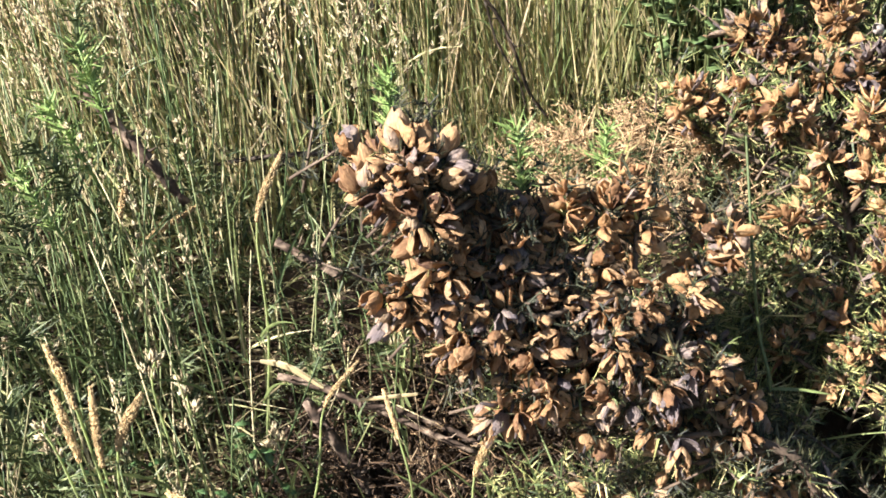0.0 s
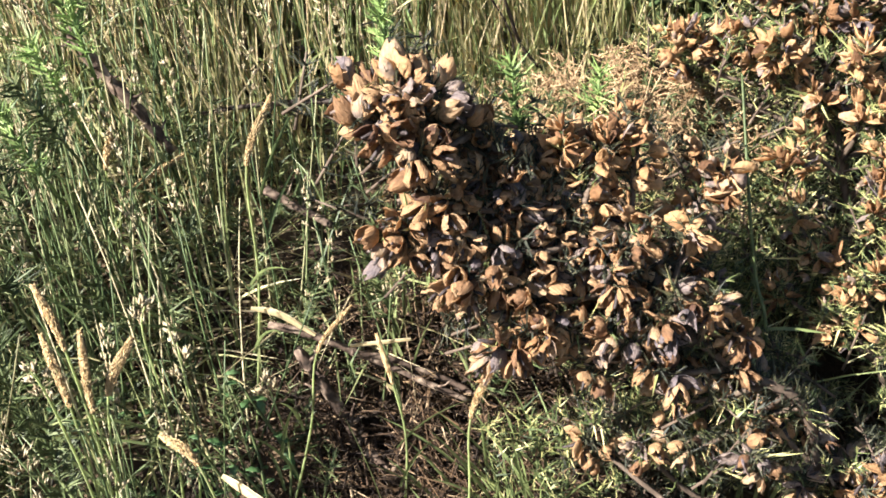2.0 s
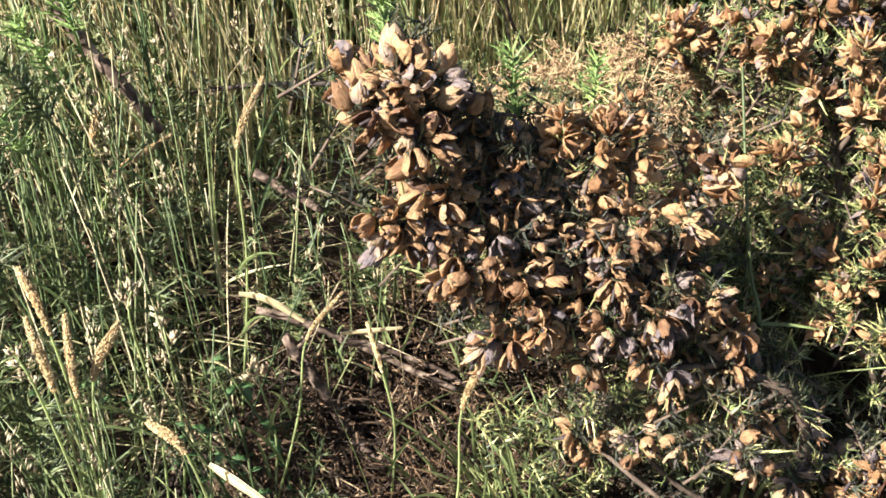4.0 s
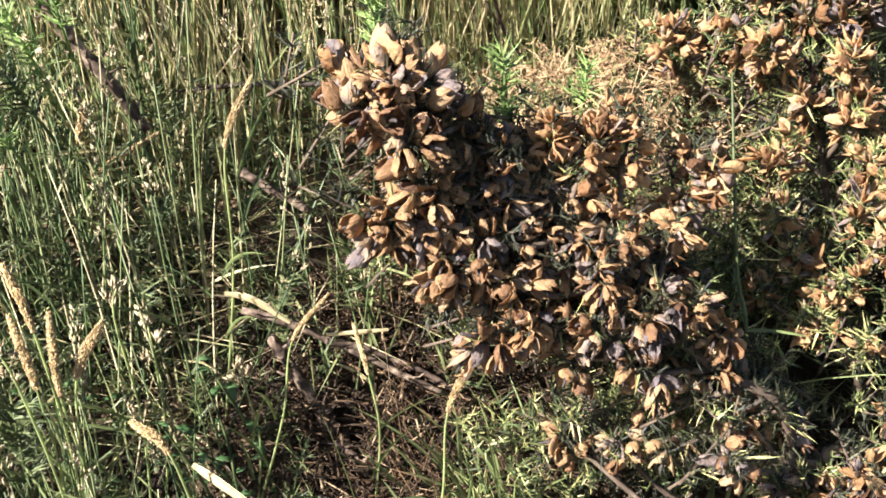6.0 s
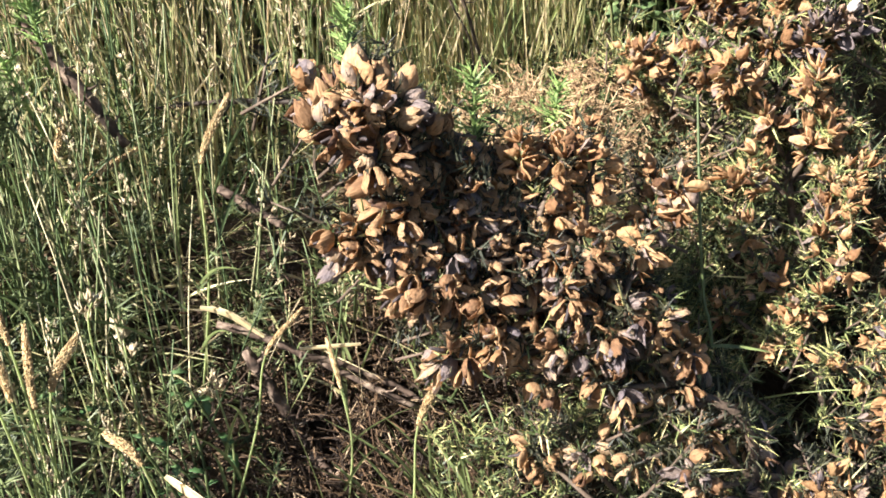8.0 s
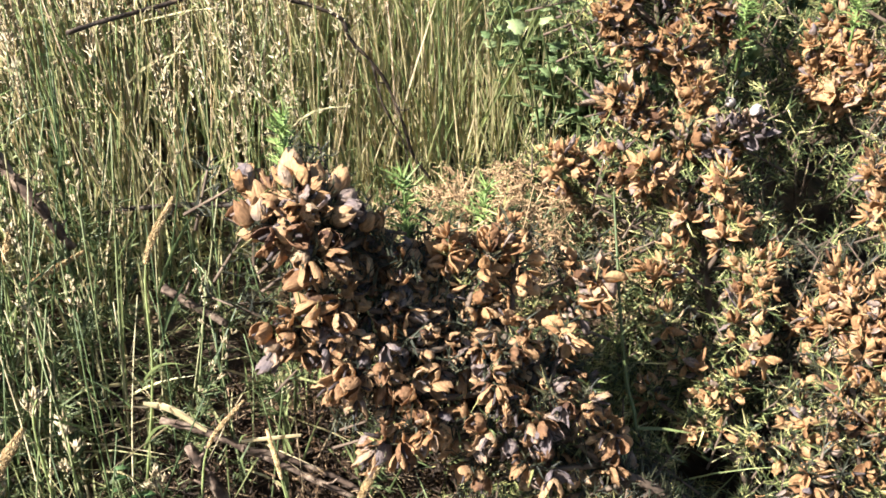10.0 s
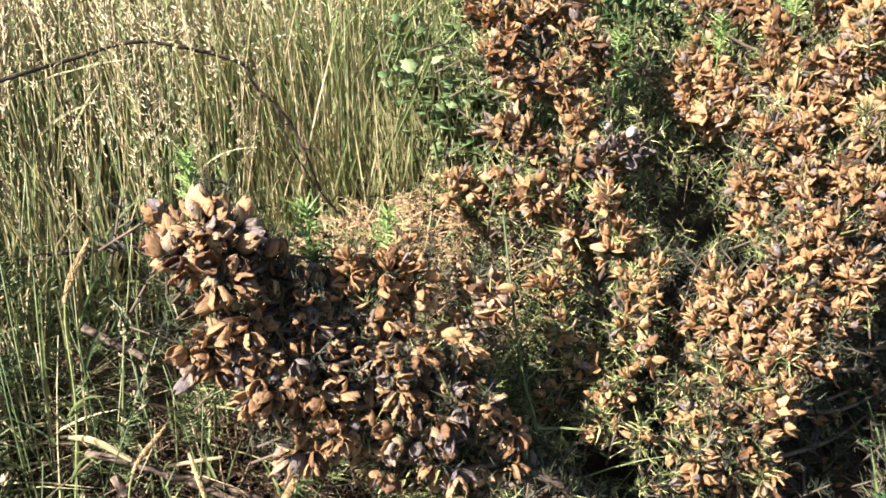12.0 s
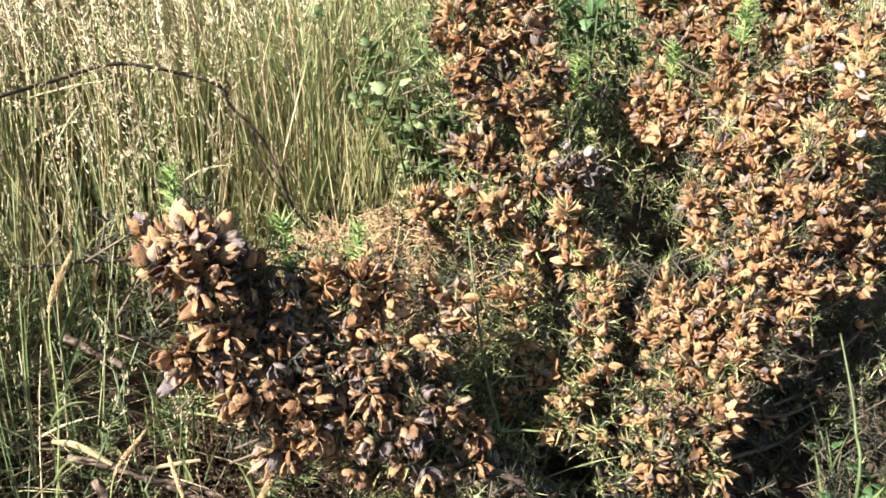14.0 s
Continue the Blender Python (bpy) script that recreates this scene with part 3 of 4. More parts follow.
TWIG = [
    (-0.177, 0.764, 0.203), (-0.147, 0.762, 0.209), (-0.103, 0.759, 0.214), (-0.060, 0.753, 0.217),
]
DEAD_STEM = [
    (-0.097, 0.612, 0.084), (-0.078, 0.606, 0.055), (-0.050, 0.597, 0.009),
]
DEAD_STEM_LOW = [
    (-0.048, 0.588, 0.014), (-0.029, 0.573, -0.004), (-0.008, 0.562, -0.031),
]
DARK_TWIG = [
    (-0.143, 0.875, 0.224), (-0.120, 0.876, 0.219), (-0.096, 0.877, 0.215), (-0.067, 0.875, 0.201),
]
STRIP_A = [
    (-0.124, 0.599, 0.127), (-0.106, 0.600, 0.122), (-0.082, 0.602, 0.103),
]
STRIP_B = [
    (-0.055, 0.566, 0.118), (-0.037, 0.568, 0.119), (-0.015, 0.569, 0.121),
]
STRIP_C = [
    (-0.124, 0.464, 0.098), (-0.110, 0.460, 0.090), (-0.087, 0.451, 0.077),
]
GREEN_STEM = [
    (0.210, 0.541, 0.128), (0.202, 0.557, 0.173), (0.195, 0.568, 0.216), (0.192, 0.604, 0.277),
    (0.191, 0.609, 0.289),
]
RIGHT_GRASS = [
    (0.418, 0.396, 0.153), (0.425, 0.420, 0.199), (0.425, 0.435, 0.226), (0.428, 0.460, 0.253),
]

LOW_SIDE_SHOOTS = [
    (0.352, 0.550, 0.150), (0.388, 0.552, 0.136), (0.362, 0.540, 0.108), (0.392, 0.538, 0.098), (0.336, 0.530, 0.086), (0.366, 0.524, 0.070),
    (0.345, 0.512, 0.056),
]
EDGE_SHOOTS = [
    (0.556, 0.680, 0.292), (0.592, 0.690, 0.270), (0.548, 0.664, 0.262), (0.590, 0.676, 0.242), (0.512, 0.646, 0.232),
    (0.548, 0.650, 0.220), (0.592, 0.662, 0.210), (0.620, 0.690, 0.232), (0.630, 0.700, 0.268),
]
DIM_SHOOTS = [
    (0.462, 0.625, 0.150), (0.490, 0.635, 0.132), (0.520, 0.645, 0.140), (0.470, 0.625, 0.100), (0.500, 0.635, 0.090), (0.540, 0.650, 0.110),
    (0.570, 0.670, 0.140), (0.600, 0.690, 0.150), (0.480, 0.615, 0.060), (0.530, 0.640, 0.062), (0.570, 0.660, 0.080), (0.610, 0.680, 0.100),
    (0.450, 0.600, 0.060), (0.510, 0.620, 0.040), (0.560, 0.640, 0.050), (0.610, 0.660, 0.060), (0.640, 0.700, 0.160),
]
FOOT_SHOOTS = [
    (0.262, 0.480, 0.060), (0.285, 0.486, 0.078), (0.250, 0.470, 0.046), (0.300, 0.480, 0.058), (0.330, 0.486, 0.066), (0.318, 0.470, 0.040),
    (0.350, 0.492, 0.050), (0.272, 0.462, 0.030), (0.380, 0.500, 0.060), (0.402, 0.505, 0.040), (0.365, 0.480, 0.030), (0.430, 0.515, 0.045),
]
FOOT_STEM = [(0.330, 0.545, -0.020), (0.325, 0.520, 0.010), (0.315, 0.500, 0.035), (0.300, 0.485, 0.055)]

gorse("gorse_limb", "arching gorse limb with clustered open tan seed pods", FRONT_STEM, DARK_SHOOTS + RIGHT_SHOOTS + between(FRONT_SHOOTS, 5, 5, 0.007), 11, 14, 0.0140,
      dark=range(len(DARK_SHOOTS)), loose=range(len(DARK_SHOOTS), len(DARK_SHOOTS) + len(RIGHT_SHOOTS)), few=(11, 13, 15), spines=22, filler=150, single=640, size=0.94, shade_share=0.85, droop=0.285, big=0.286, depth=(0.022, 0.055), slim=False, kinds=(0, 0, 1, 2, 2, 3, 4, 5, 7, 8, 9))
gorse("gorse_limb", "low gorse twig with a few open tan pods", FRONT_STEM[:3], LOW_SHOOTS, 15, 9, 0.0125, (0.004, 0.002), spines=34, filler=110, size=0.92, droop=0.16, slim=False, shade_share=0.6)
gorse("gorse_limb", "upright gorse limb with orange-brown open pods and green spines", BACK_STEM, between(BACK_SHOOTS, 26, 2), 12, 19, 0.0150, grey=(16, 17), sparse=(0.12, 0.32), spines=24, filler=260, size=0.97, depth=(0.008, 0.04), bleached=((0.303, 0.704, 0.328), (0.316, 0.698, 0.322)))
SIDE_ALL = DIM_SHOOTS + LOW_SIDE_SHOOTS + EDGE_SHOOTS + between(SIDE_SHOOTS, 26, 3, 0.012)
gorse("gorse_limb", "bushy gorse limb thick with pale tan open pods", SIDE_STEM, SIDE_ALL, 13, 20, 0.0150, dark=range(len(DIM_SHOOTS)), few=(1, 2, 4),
      loose=[i for i, q in enumerate(SIDE_ALL) if q[2] < 0.185 or q[0] > 0.43 and q[2] < 0.225], sparse=(0.05, 0.18), spines=26, filler=300, depth=(0.004, 0.04), shade_share=0.62, droop=0.14)
gorse("gorse_limb", "gorse limb with pale tan pods behind the bushy one", FAR_STEM, between(FAR_SHOOTS, 34, 4, 0.010), 14, 18, 0.0155, spines=18, filler=200, size=1.02, depth=(0.006, 0.04), bleached=((0.545, 0.686, 0.401), (0.560, 0.676, 0.397), (0.545, 0.652, 0.351)))
gorse("gorse_limb", "low gorse limb with tan pods at the bush's foot", FOOT_STEM, FOOT_SHOOTS, 17, 16, 0.014, (0.004, 0.002), spines=30, filler=90, size=0.96, depth=(0.004, 0.03), shade_share=0.85)
undergrowth()


def shoot_tuft(at, way, size, seed, mat=SHOOT):
    """A soft green growing tip of gorse."""
    rng = random.Random(seed)
    at, way = Vector(at), Vector(way).normalized()
    ob = thing("gorse_shoot", "bright green soft young gorse shoot", "gorse shoot", "green gorse shoots")
    g = Geo()
    tube(g, [at - way * size * 1.6, at, at + way * size], (0.0012, 0.0006), 5)
    part("stem", g, mat, ob)
    g = Geo()
    spray(g, at - way * size * 0.8, way, rng, 58, size * 0.72, 0.75, size * 1.9)
    part("needles", g, mat, ob, "dense soft green needles", "stuff", smooth=False)
    return ob


for i, (at, way, size) in enumerate((
        ((-0.027, 0.530, 0.338), (0, 0.2, 1), 0.017), ((0.047, 0.568, 0.284), (-0.1, 0.2, 1), 0.022), ((0.116, 0.683, 0.242), (0, 0, 1), 0.022),
        ((0.325, 0.765, 0.372), (0, 0, 1), 0.02), ((0.505, 0.80, 0.425), (0, 0, 1), 0.022), ((0.435, 0.80, 0.385), (0, 0, 1), 0.02),
        ((-0.236, 0.677, 0.300), (-0.2, 0, 1), 0.028), ((-0.247, 0.655, 0.265), (-0.4, 0, 1), 0.028), ((-0.262, 0.62, 0.232), (-0.5, 0, 1), 0.026),
        ((-0.245, 0.69, 0.325), (0.1, 0, 1), 0.024), ((-0.255, 0.64, 0.25), (-0.6, 0, 1), 0.03), ((-0.27, 0.60, 0.21), (-0.2, 0, 1), 0.03), ((-0.28, 0.58, 0.17), (-0.3, 0, 1), 0.032),
        ((-0.02, 0.60, 0.165), (0, -0.1, 1), 0.03), ((-0.035, 0.62, 0.125), (-0.3, 0, 1), 0.028), ((0.04, 0.60, 0.075), (0.1, -0.2, 1), 0.03),
        ((0.065, 0.60, 0.09), (0.4, 0, 1), 0.026), ((-0.225, 0.48, 0.09), (0, 0, 1), 0.03), ((-0.25, 0.50, 0.13), (-0.2, 0, 1), 0.03))):
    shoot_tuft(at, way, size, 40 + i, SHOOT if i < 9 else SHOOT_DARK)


# ---- dead wood ----
def stick(name, label, line, radii, mat, rough=0.15, fork=None, stubs=0, seed=1):
    rng = random.Random(seed)
    ob = thing(name, label, "stick", "dead sticks")
    g = Geo()
    pts = smooth_line(line, 5)
    tube(g, pts, radii, 8, rough, rng)
    trunk = part("stem", g, mat, ob)
    if fork:
        g = Geo()
        tube(g, smooth_line(fork, 5), (radii[1] * 0.8, radii[1] * 0.45), 7, rough, rng)
        part("fork", g, mat, ob)
    for _ in range(stubs):
        g = Geo()
        q = rng.choice(pts[1:-1])
        way = Vector((rng.gauss(0, 1), rng.gauss(0, 1), rng.gauss(0.4, 0.7))).normalized()
        tube(g, [q, q + way * 0.008, q + way * 0.008 + Vector((0, 0, 0.004)) + way * 0.006], (radii[1] * 0.5, radii[1] * 0.12), 5, 0.1, rng)
        part("stub", g, mat, trunk)
    return ob


stick("bramble_stem", "arching dead bramble stem, dark brown and thin", ARCH, (0.0017, 0.0014), DARK_BARK, 0.3, ARCH_FORK, 14, 1)
stick("branch", "thick dead gorse branch leaning in the grass", STICK, (0.0044, 0.0036), GREY_WOOD, 0.5, None, 14, 2)
stick("branch", "weathered dead branch lying on brown litter", LOG, (0.0028, 0.0022), GREY_WOOD, 0.3, None, 5, 3)
stick("branch", "second dead branch lying along the first", LOG_UPPER, (0.0025, 0.0020), GREY_WOOD, 0.22, None, 3, 4)
stick("branch", "pinkish-brown broken branch among grass", PALE_STICK, (0.0034, 0.0026), GREY_WOOD, 0.2, None, 2, 5)
stick("twig", "thin dark dead twig hanging level in grass", TWIG, (0.0016, 0.0026), DARK_BARK, 0.15, None, 5, 6)
stick("branch", "spiky dead gorse stem standing in litter", DEAD_STEM, (0.0040, 0.0048), GREY_WOOD, 0.3, None, 12, 7)
stick("branch", "spiky dead gorse stem near the ground", DEAD_STEM_LOW, (0.0048, 0.0050), GREY_WOOD, 0.3, None, 12, 8)
stick("twig", "black dead twig deep in the grass", DARK_TWIG, (0.0026, 0.0018), DARK_BARK, 0.2, None, 4, 9)


def strip(label, line, width, mat=None):
    """A dry curled grass leaf lying loose."""
    ob = thing("dry_leaf", label, "dry leaf", "loose dry leaves")
    pts = smooth_line(line, 4)
    g = Geo()
    n = len(pts)
    for side in (0, 1):
        for i, q in enumerate(pts):
            w = width * (0.4 + 1.2 * math.sin(math.pi * (i + 0.6) / (n + 0.4)))
            d = (pts[min(i + 1, n - 1)] - pts[max(i - 1, 0)]).normalized()
            up = Vector((0, -0.5, 1)) - d * d.dot(Vector((0, -0.5, 1)))
            up.normalize()
            off = d.cross(up) * 0.0006 * (1 - 2 * side)
            g.v += [q - up * w + off, q + d.cross(up) * w * 0.6 + off, q + up * w + off]
    for i in range(n - 1):
        for k in (0, 1):
            q, r = 3 * i + k, 3 * n + 3 * i + k
            g.f += [(q, q + 1, q + 4, q + 3), (r, r + 3, r + 4, r + 1)]
    part("leaf", g, mat or STRAW, ob)


strip("cream dry curled leaf strip on the dead branch", STRIP_A, 0.0022)
strip("tan dry leaf strip over the dead branches", STRIP_B, 0.0011)
strip("bleached white dry leaf strip low in the grass", STRIP_C, 0.0028)


# ---- dead gorse mat ----
def dead_mat():
    rng = random.Random(5)
    ob = thing("dead_gorse_mat", "tangled mat of dead light-brown gorse needles", "dead gorse")
    g, s = Geo(), Geo()
    for _ in range(1150):
        x, y = rng.gauss(0.15, 0.056), rng.gauss(0.735, 0.045)
        top = 0.252 - 3.5 * ((x - 0.145) ** 2 + (y - 0.735) ** 2) + 0.020 * noise.noise((x * 34, y * 34, 1))
        if noise.noise((x * 28, y * 28, 7)) < -0.22:
            continue
        q = Vector((x, y, max(ground_height(x, y), top - abs(rng.gauss(0, 0.022)))))
        way = Vector((rng.gauss(0, 1), rng.gauss(0, 1), rng.gauss(0.3, 0.6))).normalized()
        n = rng.uniform(0.008, 0.022)
        tube(s, [q - way * n, q, q + (way + Vector((0, 0, rng.uniform(-0.3, 0.3)))) * n], (0.0005, 0.0003), 3)
        spray(g, q - way * n, way, rng, 5, 0.0065, 0.8, n * 2)
    part("twigwork", s, DEAD, ob, kind="stuff")
    part("needles", g, DEAD, ob, "dry brown needles", "stuff", smooth=False)
    g = Geo()
    for _ in range(75):
        x, y = rng.gauss(0.15, 0.06), rng.gauss(0.70, 0.03)
        q = Vector((x, y, max(ground_height(x, y), 0.236 - 3.5 * ((x - 0.145) ** 2 + (y - 0.735) ** 2)) - 0.004))
        spray(g, q, Vector((rng.gauss(0, 0.5), rng.gauss(0, 0.5), 1)), rng, 9, 0.010, 0.8, 0.018)
    part("spine_growth", g, SHOOT_DARK, ob, "green spines growing through", "stuff", smooth=False)


dead_mat()


# ---- litter ----
def litter():
    rng = random.Random(6)
    g = Geo()
    for _ in range(5200):
        x, y = rng.gauss(0.02, 0.16), rng.uniform(0.40, 0.95)
        q = Vector((x, y, ground_height(x, y) + rng.uniform(0.0, 0.022)))
        way = Vector((rng.gauss(0, 1), rng.gauss(0, 1), rng.gauss(0, 0.3))).normalized()
        n = rng.uniform(0.008, 0.03)
        if rng.random() < 0.75:
            tube(g, [q - way * n * 0.5, q + Vector((0, 0, 0.002)), q + way * n * 0.5], (0.0005, 0.0003), 3)
        else:
            grain(g, q, way, rng.uniform(0.006, 0.014), rng.uniform(0.001, 0.003))
    ob = new("litter", g.mesh("litter", LITTER))
    tagged(ob, "brown dead needles, twigs and fallen pods on soil", "litter", kind="stuff")


litter()


def brush():
    """Dead gorse brushwood heaped low over the soil."""
    rng = random.Random(16)
    ob = tagged(new("brushwood"), "low heap of dead brown gorse twigs and needles", "brushwood", kind="stuff")
    g, s = Geo(), Geo()
    for _ in range(1700):
        x, y = rng.gauss(0.0, 0.075), rng.uniform(0.46, 0.70)
        q = Vector((x, y, ground_height(x, y) + rng.uniform(0.0, 0.035)))
        way = Vector((rng.gauss(0, 1), rng.gauss(0, 1), rng.gauss(0.15, 0.4))).normalized()
        n = rng.uniform(0.012, 0.045)
        tube(s, [q - way * n, q + Vector((0, 0, rng.gauss(0, 0.003))), q + way * n], (rng.uniform(0.0003, 0.0011), 0.0003), 4)
        if rng.random() < 0.6:
            spray(g, q - way * n, way, rng, 7, 0.009, 0.8, n * 2)
    part("twigwork", s, LITTER, ob, kind="stuff")
    part("needles", g, LITTER, ob, kind="stuff", smooth=False)


brush()


# ---- grass ----
def panicle(geo, line, rng, loose, size=1.0, many=5, seed_shape=grain):
    """A seed head along the upper end of a stem: a close spike, or, if loose, side branches that end in tufts."""
    n = len(line)
    for i in range(n - 1):
        d, a, b = across(line[i + 1] - line[i])
        u = i / max(1, n - 1)
        wide = loose * math.sin(math.pi * min(1, 0.12 + 0.86 * u)) ** 0.7
        turn = rng.uniform(0, 6.28)
        for k in range(many):
            if loose > 0.006:
                w = turn + 2.2 * (k % 2) + rng.gauss(0, 0.12)
                side = a * math.cos(w) + b * math.sin(w)
                at = line[i] + side * wide * (0.65 + 0.3 * (k % 2)) + d * wide * 0.5
                at += Vector((rng.gauss(0, 1), rng.gauss(0, 1), rng.gauss(0, 1))) * 0.0017
                seed_shape(geo, at, d + side * 0.7, 0.0062 * size * rng.uniform(0.7, 1.35), 0.00062 * size)
            else:
                w = rng.uniform(0, 6.28)
                side = a * math.cos(w) + b * math.sin(w)
                at = line[i].lerp(line[i + 1], rng.random()) + side * wide * rng.uniform(0.15, 1)
                seed_shape(geo, at, d + side * 0.3, 0.0050 * size * rng.uniform(0.8, 1.3), 0.00072 * size)


def tuft_head(geo, line, rng, size=1.0, many=12, seed_shape=grain):
    """A seed head of short side branches that each end in a close tuft of spikelets, smaller towards the tip."""
    n = len(line)
    turn = rng.uniform(0, 6.28)
    for i in range(n - 1):
        d, a, b = across(line[i + 1] - line[i])
        u = i / (n - 1)
        w = turn + 2.6 * i + rng.gauss(0, 0.4)
        side = a * math.cos(w) + b * math.sin(w)
        way = (side * rng.uniform(0.6, 1.0) + d * 0.8).normalized()
        reach = 0.010 * size * (1.05 - u) * rng.uniform(0.5, 1.2)
        cone(geo, line[i], way, reach * 1.2, 0.0004)
        for _ in range(many):
            at = line[i] + way * reach * rng.uniform(0.75, 1.25) + Vector((rng.gauss(0, 1), rng.gauss(0, 1), rng.gauss(0, 1))) * 0.0011 * size
            out = (way + d * 0.5 + Vector((rng.gauss(0, 0.35), rng.gauss(0, 0.35), rng.gauss(0, 0.35)))).normalized()
            seed_shape(geo, at, out, 0.0058 * size * rng.uniform(0.7, 1.25), 0.00085 * size)


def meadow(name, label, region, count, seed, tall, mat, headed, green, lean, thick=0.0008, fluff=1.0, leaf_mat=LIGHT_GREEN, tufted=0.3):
    """Many stems over a stretch of ground, with leaves at their feet and seed heads on some; nearer ground is set denser."""
    rng = random.Random(seed)
    x0, x1, y0, y1, power = region
    stems, leaves, heads = Geo(), Geo(), Geo()
    for _ in range(count):
        u = rng.random()
        y = y0 * (y1 / y0) ** (u ** power)
        x = rng.uniform(x0, x1) * (0.45 + 0.55 * y / y1) + 0.1
        if gorse_room(x, y) or (rng.random() < 0.62 and -0.16 < x < 0.14 and 0.60 < y < 0.90):
            continue
        if y < 0.60 and x > -0.28 and rng.random() < 0.45:
            continue
        clump = 0.5 + 0.9 * noise.noise((x * 5, y * 5, seed))
        if rng.random() > 0.35 + clump:
            continue
        q = Vector((x, y, ground_height(x, y) - 0.004))
        h = rng.uniform(*tall) * (0.85 + 0.3 * clump)
        stray = 0.28 if rng.random() < 0.22 else 0.09
        tilt = Vector((lean[0] + rng.gauss(0, stray), lean[1] + rng.gauss(0, stray), 1)).normalized()
        bend = Vector((rng.gauss(lean[0], 0.10), rng.gauss(lean[1], 0.10), -0.03)) * h * 0.45
        if rng.random() < green:
            blade(leaves, q, tilt, h * rng.uniform(0.35, 0.8), rng.uniform(0.0009, 0.0020), bend * rng.uniform(0.5, 2.2), 4)
            continue
        steps = 5 if y < 1.6 else 3
        line = [q + tilt * h * k / steps + bend * (k / steps) ** 2 for k in range(steps + 1)]
        tube(stems, line, (thick * rng.uniform(0.9, 1.4), thick * 0.5), 3)
        if rng.random() < 0.5:
            k = rng.choice((1, 2, 3))
            way = (tilt + Vector((rng.gauss(0, 0.5), rng.gauss(0, 0.5), 0))).normalized()
            blade(leaves, line[k], way, h * rng.uniform(0.2, 0.4), rng.uniform(0.001, 0.002), Vector((way.x, way.y, -0.5)) * h * 0.15, 4)
        if rng.random() < headed * (1.9 if x < 0.0 else 1.0):
            n = rng.uniform(0.035, 0.08)
            d = (line[-1] - line[-2]).normalized()
            top = [line[-1] + d * n * (k / 6 - 0.2) + Vector((lean[0], lean[1], -0.2)) * n * 0.25 * (k / 6) ** 2 for k in range(7)]
            if rng.random() < tufted:
                tuft_head(heads, top, rng, 0.85 * fluff, 8 if y < 0.8 else 3, cone if y > 1.0 else grain)
            else:
                panicle(heads, top, rng, rng.choice((0.003, 0.005, 0.008, 0.012)) * (0.6 + 0.4 * fluff), rng.uniform(0.85, 1.25) * (0.9 if y < 0.8 else 1.35), 11 if y < 0.8 else 4 if y < 1.6 else 2, grain if y < 0.8 else cone)
    ob = tagged(new(name), label, "grass", kind="stuff")
    part("stems", stems, mat, ob, kind="stuff")
    part("leaves", leaves, leaf_mat, ob, kind="stuff")
    part("seed_heads", heads, SEED, ob, kind="stuff")


def haze(name, label, region, count, seed, tall):
    """Airy seed heads on hair-thin stems, standing over the grass."""
    rng = random.Random(seed)
    x0, x1, y0, y1 = region
    stems, heads = Geo(), Geo()
    for _ in range(count):
        y = y0 * (y1 / y0) ** rng.random()
        x = rng.uniform(x0, x1) * (0.45 + 0.55 * y / y1) + 0.1
        if gorse_room(x, y) or rng.random() > 0.55 + 0.9 * noise.noise((x * 4, y * 4, seed)) - 0.2 * x:
            continue
        h = rng.uniform(*tall)
        q = Vector((x, y, ground_height(x, y) + h * 0.5))
        tip = q + Vector((rng.gauss(-0.15, 0.14), rng.gauss(0, 0.14), 1)) * h * 0.5
        tube(stems, [q, q.lerp(tip, 0.5) + Vector((0.004, 0, 0)), tip], (0.0004, 0.0002), 3)
        long, wide = rng.uniform(0.03, 0.06), rng.uniform(0.006, 0.016)
        for _ in range(26):
            u = rng.random()
            out = Vector((rng.gauss(0, 1), rng.gauss(0, 1), rng.gauss(0, 0.4)))
            at = tip + Vector((-0.1, 0, 1)) * long * (u - 0.3) + out * wide * 0.5 * (1.1 - u)
            cone(heads, at, out + Vector((0, 0, 1)), rng.uniform(0.003, 0.006), rng.uniform(0.0005, 0.0010))
    ob = tagged(new(name), label, "grass", kind="stuff")
    part("stems", stems, STRAW_GRASS, ob, kind="stuff")
    part("seed_heads", heads, SEED, ob, kind="stuff")


def gorse_room(x, y):
    """Ground that the gorse and its litter keep clear of tall grass."""
    return (x > 0.0 and y < 0.86 - 0.25 * max(0, 0.12 - x)) or (-0.12 < x <= 0.0 and y < 0.60) or (x > 0.28 and y < 0.98) or (0.12 < x < 0.29 and y < 0.97) or (0.32 < x < 0.60 and y < 1.45) or y < 0.42


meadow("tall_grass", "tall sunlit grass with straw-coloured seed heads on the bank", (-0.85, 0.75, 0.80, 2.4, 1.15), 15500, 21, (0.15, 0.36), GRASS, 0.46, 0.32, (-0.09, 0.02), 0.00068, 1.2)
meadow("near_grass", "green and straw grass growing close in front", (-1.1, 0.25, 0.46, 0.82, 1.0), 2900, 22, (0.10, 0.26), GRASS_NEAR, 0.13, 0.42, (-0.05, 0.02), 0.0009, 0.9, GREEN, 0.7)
# mostly unseen stand, added on the sun's side to shade the near ground
meadow("side_grass", "green grass added beyond view to shade the near ground", (-0.85, -0.44, 0.43, 0.64, 1.0), 900, 25, (0.14, 0.27), GRASS_NEAR, 0.13, 0.42, (-0.02, 0.02), 0.0009, 0.9, GREEN, 0.7)
